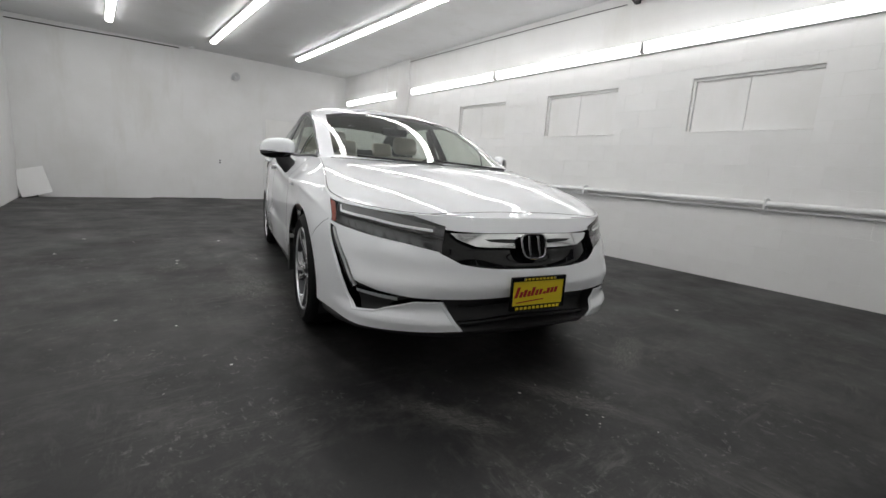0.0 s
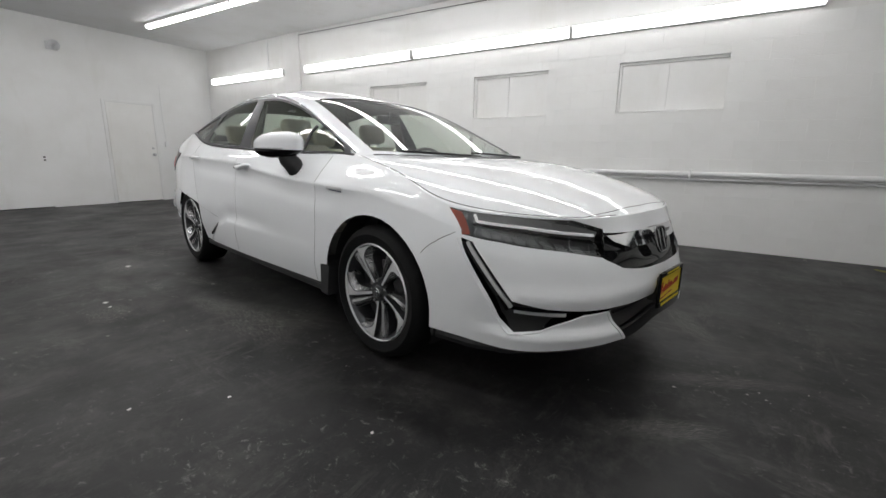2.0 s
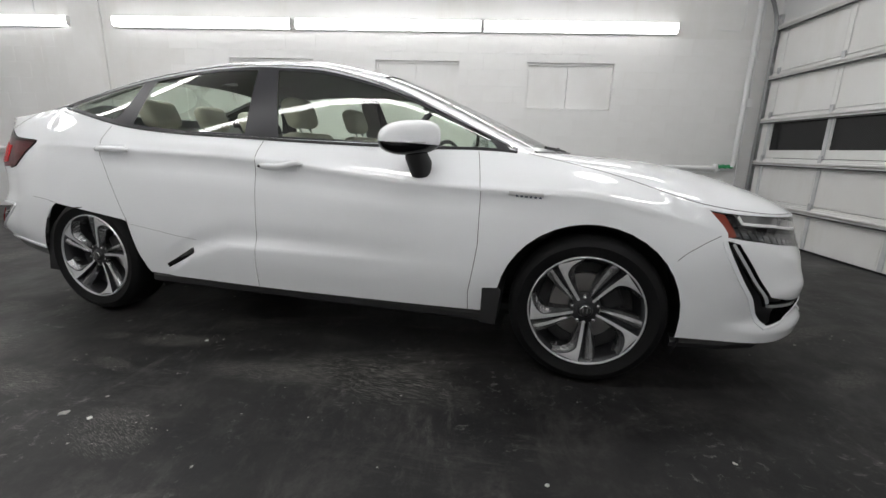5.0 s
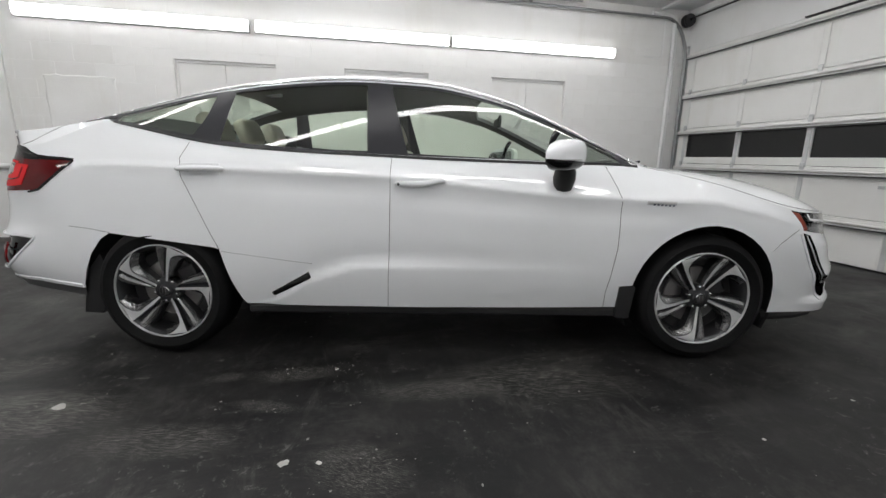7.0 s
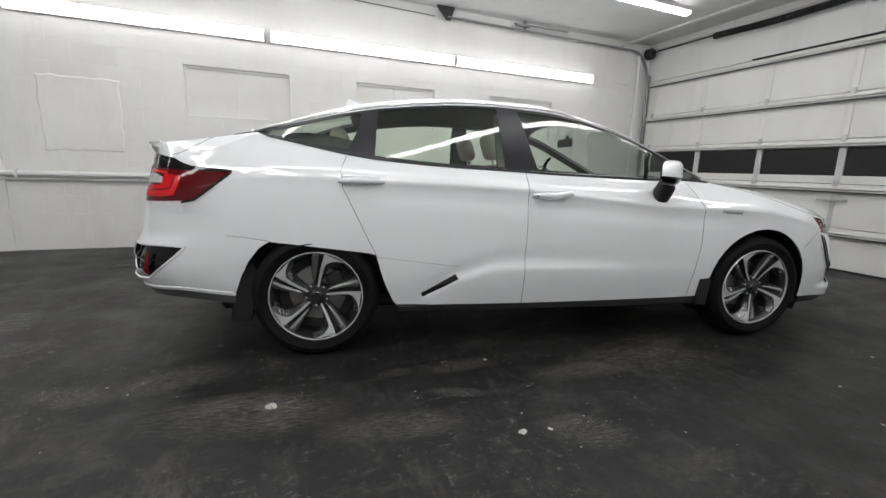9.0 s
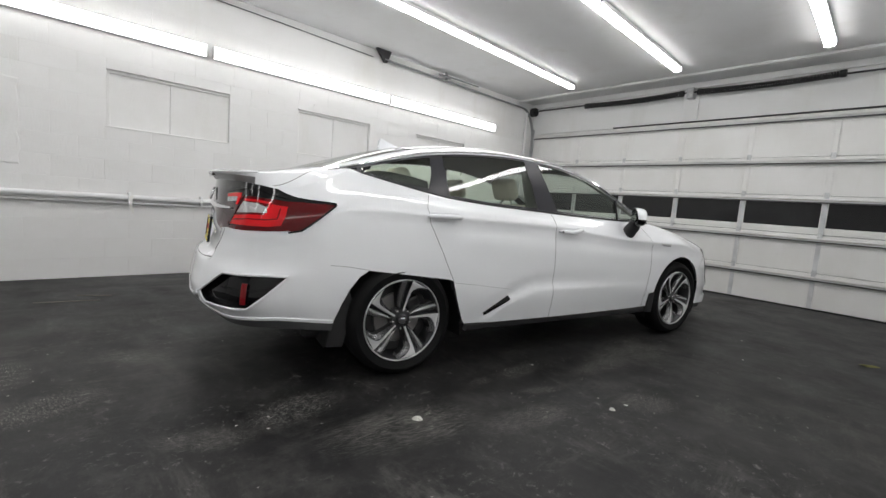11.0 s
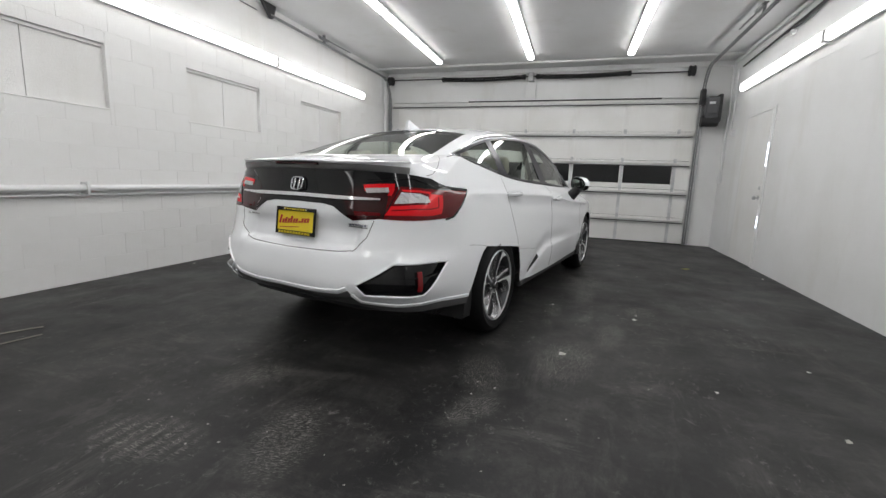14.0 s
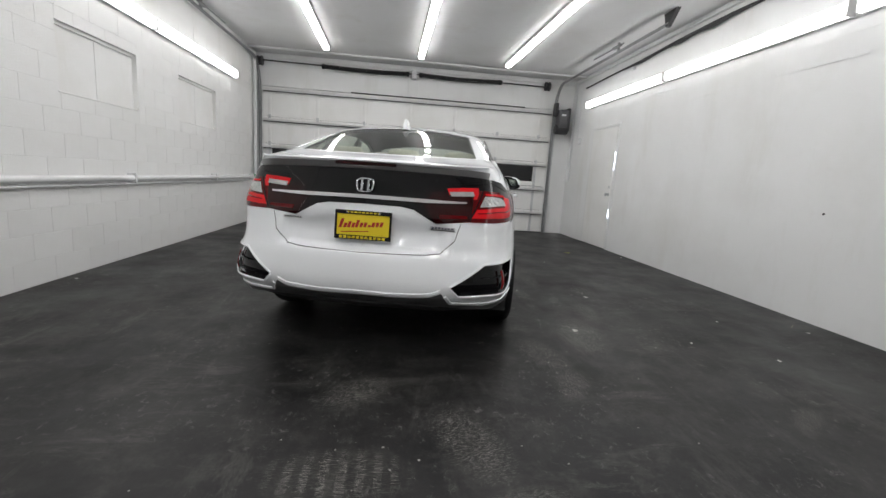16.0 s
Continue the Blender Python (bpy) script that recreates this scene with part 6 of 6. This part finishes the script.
# ---- side door and end door ----
def flush_door(name, w, h, label, knob_side):
    """A flush leaf in a thin frame, standing on y = 0, facing +y."""
    root = tagged(new(name), label, "door", kind="structure")
    part("leaf", box((0.004, 0.003, .012), (w - .004, .016, h - .004), 0.003), DOOR_WHITE, root)
    bm = bmesh.new()
    add_box(bm, (-.055, .001, 0), (-.003, .012, h + .05), 0.003)
    add_box(bm, (w + .003, .001, 0), (w + .055, .012, h + .05), 0.003)
    add_box(bm, (-.003, .001, h + .003), (w + .003, .012, h + .05), 0.003)
    part("frame", bm, WHITE_TRIM, root)
    part("threshold", box((0, .001, 0.001), (w, .03, .011), 0.002), DARK_METAL, root)
    x = w - .07 if knob_side > 0 else .07
    bm = bmesh.new()
    add_lathe(bm, [(.002, 0), (.03, .0), (.032, .006), (.012, .010), (.011, .03), (.026, .04), (.030, .055), (.022, .068), (.002, .072)], 20, Matrix.Translation((x, .015, .95)))
    part("knob", bm, GALV, root, "steel door knob", smooth=True)
    bm = bmesh.new()
    add_lathe(bm, [(.002, .012), (.022, .012), (.024, 0)], 16, Matrix.Translation((x, .015, 1.08)))
    part("deadbolt", bm, GALV, root, smooth=True)
    return root


flush_door("door_2", .82, 1.93, "white flush end door with a steel knob", -1).matrix_basis = pose(3.97, YN, 0, 0, 0, 180)
flush_door("door_3", .92, 2.10, "white scuffed side door with a steel knob", -1).matrix_basis = pose(XW, 1.30, 0, 0, 0, -90)
SLIT = lit("daylight_slit", 1.0)
SLIT.node_tree.nodes["Principled BSDF"].inputs["Emission Color"].default_value = (0.75, 0.85, 1.0, 1)
SLIT.node_tree.nodes["Principled BSDF"].inputs["Emission Strength"].default_value = 5.0
for z0, z1 in ((1.37, 1.67), (.55, .70)):
    tagged(part("door_gap", box((XW + .001, 1.2965, z0), (XW + .018, 1.3025, z1), 0.001), SLIT), "bright slit of daylight beside the side door", "door gap", kind="structure")

nail = thing("wall_nail", "small dark nail in the white side wall", "nail", pose(XW, 5.03, .955))
bm = bmesh.new()
add_lathe(bm, [(.001, .012), (.010, .012), (.011, .009), (.004, .008), (.004, 0)], 10, Matrix.Rotation(radians(-90), 4, "Z"))
part("head", bm, DARK_METAL, nail)

# ---- on the end wall ----
horn = thing("alarm_horn", "white round alarm horn on a plate", "alarm", pose(2.50, YN, 2.78, 0, 0, 180))
part("plate", box((-.09, .001, -.07), (.09, .014, .07), 0.004), PIPE, horn)
bm = bmesh.new()
add_lathe(bm, [(.02, .012), (.05, .03), (.085, .09), (.088, .095), (.07, .085), (.02, .05)], 24, Matrix.Translation((0, 0, 0)))
part("bell", bm, STILE, horn, smooth=True)
out = thing("wall_outlet", "white socket plate on the end wall", "outlet", pose(2.14, YN, .86, 0, 0, 180))
part("plate", box((-.036, .001, -.057), (.036, .007, .057), 0.003), PIPE, out)
for z in (-.025, .025):
    part("socket", box((-.016, .007, z - .014), (.016, .009, z + .014), 0.001), GREY_PLASTIC, out)
hook = thing("wall_phone", "small white box with a cord on the end wall", "intercom", pose(4.17, YN, 1.16, 0, 0, 180))
part("case", box((-.035, .001, -.05), (.035, .045, .06), 0.008), PIPE, hook)
part("cord", tube([(0, .03, .06), (.0, .01, .2), (.02, .01, .6), (.02, .01, 1.2)], .006, 6), PIPE, hook)
det = thing("smoke_detector", "white round smoke detector by the ceiling", "detector", pose(1.63, YN - .12, ZC))
bm = bmesh.new()
add_lathe(bm, [(.002, -.045), (.04, -.043), (.058, -.03), (.062, -.012), (.062, 0)], 24, Matrix.Rotation(radians(90), 4, "X"))
part("case", bm, PIPE, det, smooth=True)
pipe("cable_run", [(-1.2, YN - .02, 3.12), (-.4, YN - .02, 3.13), (.5, YN - .02, 3.16), (1.42, YN - .02, 3.17)], .010, DARK_METAL, "dark cable along the top of the end wall", "cable")
tagged(part("base_gap", box((.79, YN - .004, .001), (2.17, YN + .001, .016)), BLACK_RUBBER), "dark strip at the foot of the end wall", "trim", kind="structure")
board = thing("white_board", "white board leaning on the end wall", "board", Matrix.Translation((-.98, YN - .22, .05)) @ Matrix.Rotation(radians(-17), 4, "X") @ Matrix.Rotation(radians(-14), 4, "Y"))
part("sheet", box((-.22, 0, 0), (.22, .018, .52), 0.003), WHITE_METAL, board)
board2 = thing("dark_panel", "dark panel leaning behind the white board", "board", Matrix.Translation((-1.10, YN - .13, .004)) @ Matrix.Rotation(radians(-10), 4, "X"))
part("sheet", box((-.13, 0, 0), (.12, .02, .40), 0.003), GREY_PLASTIC, board2)

# ---- scraps on the floor ----
def scrap(name, x, y, size, mat, label, seed, long=1.0):
    r = random.Random(seed)
    bm = bmesh.new()
    n = 9
    rim = []
    for k in range(n):
        a = 2 * math.pi * k / n
        d = size * (0.55 + 0.45 * r.random())
        rim.append(bm.verts.new((d * math.cos(a) * long, d * math.sin(a), size * 0.30 * r.random())))
    mid = bm.verts.new((0, 0, size * 0.35 * r.random()))
    for k in range(n):
        bm.faces.new((rim[k], rim[(k + 1) % n], mid))
    bmesh.ops.solidify(bm, geom=bm.faces[:], thickness=0.0012)
    low = min(v.co.z for v in bm.verts)
    bmesh.ops.translate(bm, verts=bm.verts, vec=(0, 0, -low))
    ob = part(name, bm, mat)
    ob.matrix_basis = pose(x, y, 0.0005, 0, 0, r.random() * 360)
    return tagged(ob, label, "litter", "scraps on the floor")


SPOTS = [(.53, 4.49, .035), (1.04, 5.43, .05), (.51, 4.37, .02), (.33, 2.73, .016), (.48, 2.08, .016), (.06, 2.97, .014), (1.17, 4.33, .02), (-.35, 5.12, .03),
         (.25, 5.62, .022), (-.97, 5.35, .03), (-.17, 5.91, .03), (5.12, .25, .03), (5.16, -.42, .035), (3.54, 1.40, .03), (5.10, 4.44, .03), (-1.12, 2.11, .03)]
for k, (x, y, d) in enumerate(SPOTS):
    scrap("paper_scrap", x, y, 0.62 * d, PAPER, "torn scrap of white paper on the floor", k)
scrap("leaf", -.34, 1.90, .05, LEAF, "dry yellow-green leaf on the floor", 40, 1.7)
scrap("leaf", 4.95, -.30, .05, LEAF, "dry yellow-green leaf on the floor", 41, 1.6)
WOOD = material("splinter_wood", (0.24, 0.22, 0.19), 0.8)
for k, (x, y, turn, length) in enumerate(((4.14, 6.63, 80, .42), (4.30, 6.45, 66, .25), (-.98, 5.2, 40, .12))):
    ob = part("wood_splinter", box((-length / 2, -.004, 0), (length / 2, .004, .006), 0.0015), WOOD)
    ob.matrix_basis = pose(x, y, 0.0005, 0, 0, turn)
    tagged(ob, "thin pale wooden splinter on the floor", "litter", "scraps on the floor")
rng = random.Random(5)
bm = bmesh.new()
for k in range(170):
    x, y, d = rng.uniform(-1.1, 5.1), rng.uniform(-.5, 10.8), rng.uniform(.002, .007)
    a = rng.random() * 6.28
    vs = [bm.verts.new((x + d * math.cos(a + 2.1 * j) * rng.uniform(.6, 1.3), y + d * math.sin(a + 2.1 * j), .0008 + d * .3 * (j == 0))) for j in range(3)]
    top = bm.verts.new((x, y, .001 + d * .5))
    for j in range(3):
        bm.faces.new((vs[j], vs[(j + 1) % 3], top))
    bm.faces.new(vs[::-1])
CLUSTERS = ((1.19, 4.51, .16, .05, 60), (1.16, 4.31, .08, .05, 40), (.90, 4.57, .22, .05, 40), (1.05, 5.42, .10, .04, 24), (.46, 4.24, .14, .08, 40), (1.45, 5.85, .25, .12, 40), (2.40, 1.18, .35, .08, 40),
            (1.63, .90, .20, .08, 30), (2.45, 6.90, .30, .14, 50), (1.42, 6.28, .14, .08, 24), (1.87, 4.35, .10, .05, 20), (.75, 3.6, .5, .25, 40))
for cx, cy, rx, ry, count in CLUSTERS:
    for k in range(count // 2):
        x, y, d = rng.gauss(cx, ry * .9), rng.gauss(cy, rx * .8), .0012 + .0065 * rng.random() ** 4
        a = rng.random() * 6.28
        ring = [(x + d * math.cos(a + 1.57 * j) * rng.uniform(.4, 1.5), y + d * math.sin(a + 1.57 * j) * rng.uniform(.4, 1.5)) for j in range(4)]
        low = [bm.verts.new((*q, .0004)) for q in ring]
        high = [bm.verts.new((q[0], q[1], .0016)) for q in ring]
        bm.faces.new(high)
        for j in range(4):
            bm.faces.new((low[j], low[(j + 1) % 4], high[(j + 1) % 4], high[j]))
GRIT = material("pale_dust_crumbs", (0.30, 0.29, 0.275), 0.9)
tagged(part("floor_grit", bm, GRIT), "fine pale grit strewn over the floor", "grit", kind="stuff")

# ---- block faces of the east wall: each a thin proud face, joints recessed ----
BLOCK_FACE = painted_wall("white_block_face", (0.79, 0.79, 0.785), 0.9)
info = BLOCK_FACE.node_tree.nodes.new("ShaderNodeObjectInfo")
tone = ramp(BLOCK_FACE, info, "Random", [(0.0, (0.975, 0.975, 0.975)), (1.0, (1.0, 1.0, 1.0))])
old = BLOCK_FACE.node_tree.nodes["Principled BSDF"].inputs["Base Color"].links[0].from_socket
base(BLOCK_FACE, mixed(BLOCK_FACE, old, tone.outputs[0], 1.0, "MULTIPLY"))
BW, BH, GAP_W = 0.4064, 0.2032, 0.0014
shared = {}


def face_mesh(w, h):
    key = (round(w, 3), round(h, 3))
    if key not in shared:
        me = bpy.data.meshes.new("brick")
        x1, e = 0.0023, 0.0013
        vs = [(x1, 0, 0), (x1, w, 0), (x1, w, h), (x1, 0, h), (0, e, e), (0, w - e, e), (0, w - e, h - e), (0, e, h - e)]
        me.from_pydata(vs, [], [(4, 7, 6, 5), (0, 4, 5, 1), (1, 5, 6, 2), (2, 6, 7, 3), (3, 7, 4, 0)])
        me.materials.append(BLOCK_FACE)
        shared[key] = me
    return shared[key]


rest_v, rest_f = [], []
for row in range(14):
    z0, z1 = row * BH, (row + 1) * BH
    k0 = -1 if row % 2 else 0
    for col in range(k0, 31):
        a = YS + col * BW + (BW / 2 if row % 2 else 0)
        spans = [(max(a, YS), min(a + BW, YN), z0, z1)]
        for o0, o1 in OPENINGS:
            cut = []
            for y0, y1, c0, c1 in spans:
                if y1 <= o0 or y0 >= o1 or c1 <= OPEN_Z[0] or c0 >= OPEN_Z[1]:
                    cut.append((y0, y1, c0, c1))
                    continue
                if y0 < o0:
                    cut.append((y0, o0, c0, c1))
                if y1 > o1:
                    cut.append((o1, y1, c0, c1))
                if c0 < OPEN_Z[0]:
                    cut.append((max(y0, o0), min(y1, o1), c0, OPEN_Z[0] - .013))
                if c1 > OPEN_Z[1]:
                    cut.append((max(y0, o0), min(y1, o1), OPEN_Z[1], c1))
            spans = cut
        for y0, y1, c0, c1 in spans:
            w, h = y1 - y0 - 2 * GAP_W, c1 - c0 - 2 * GAP_W
            if w < 0.03 or h < 0.015:
                continue
            if y0 < 6.9 and row < 12:
                ob = new("brick", face_mesh(w, h))
                ob.parent = wall_east
                ob.location = (XE, y0 + GAP_W, c0 + GAP_W)
            else:
                n = len(rest_v)
                me = face_mesh(w, h)
                rest_v += [(v.co.x + XE, v.co.y + y0 + GAP_W, v.co.z + c0 + GAP_W) for v in me.vertices]
                rest_f += [tuple(n + i for i in p.vertices) for p in me.polygons]
me = bpy.data.meshes.new("far_bricks")
me.from_pydata(rest_v, [], rest_f)
me.materials.append(BLOCK_FACE)
far = new("far_bricks", me)
far.parent = wall_east
tagged(far, kind="stuff")

# mortar ridges that show through the paint of the west wall, here and there
rng = random.Random(12)
west = bpy.data.objects["wall_west"]
for k in range(26):
    y, z, w = rng.uniform(1.6, 8.6), 0.2032 * rng.randint(2, 12), rng.uniform(0.15, 0.8)
    if 0.2 < y + w and y < 1.35 and z < 2.2:
        continue
    ridge = part("mortar_ridge", box((XW, y, z - 0.002), (XW + 0.003, y + w, z + 0.002), 0.001), WALL, west)
for k in range(10):
    y, z, w = rng.uniform(XW + 0.5, XE - 1.2), 0.2032 * rng.randint(3, 13), rng.uniform(0.2, 0.8)
    part("mortar_ridge", box((y, YN - 0.003, z - 0.002), (y + w, YN, z + 0.002), 0.001), WALL, bpy.data.objects["wall_north"])
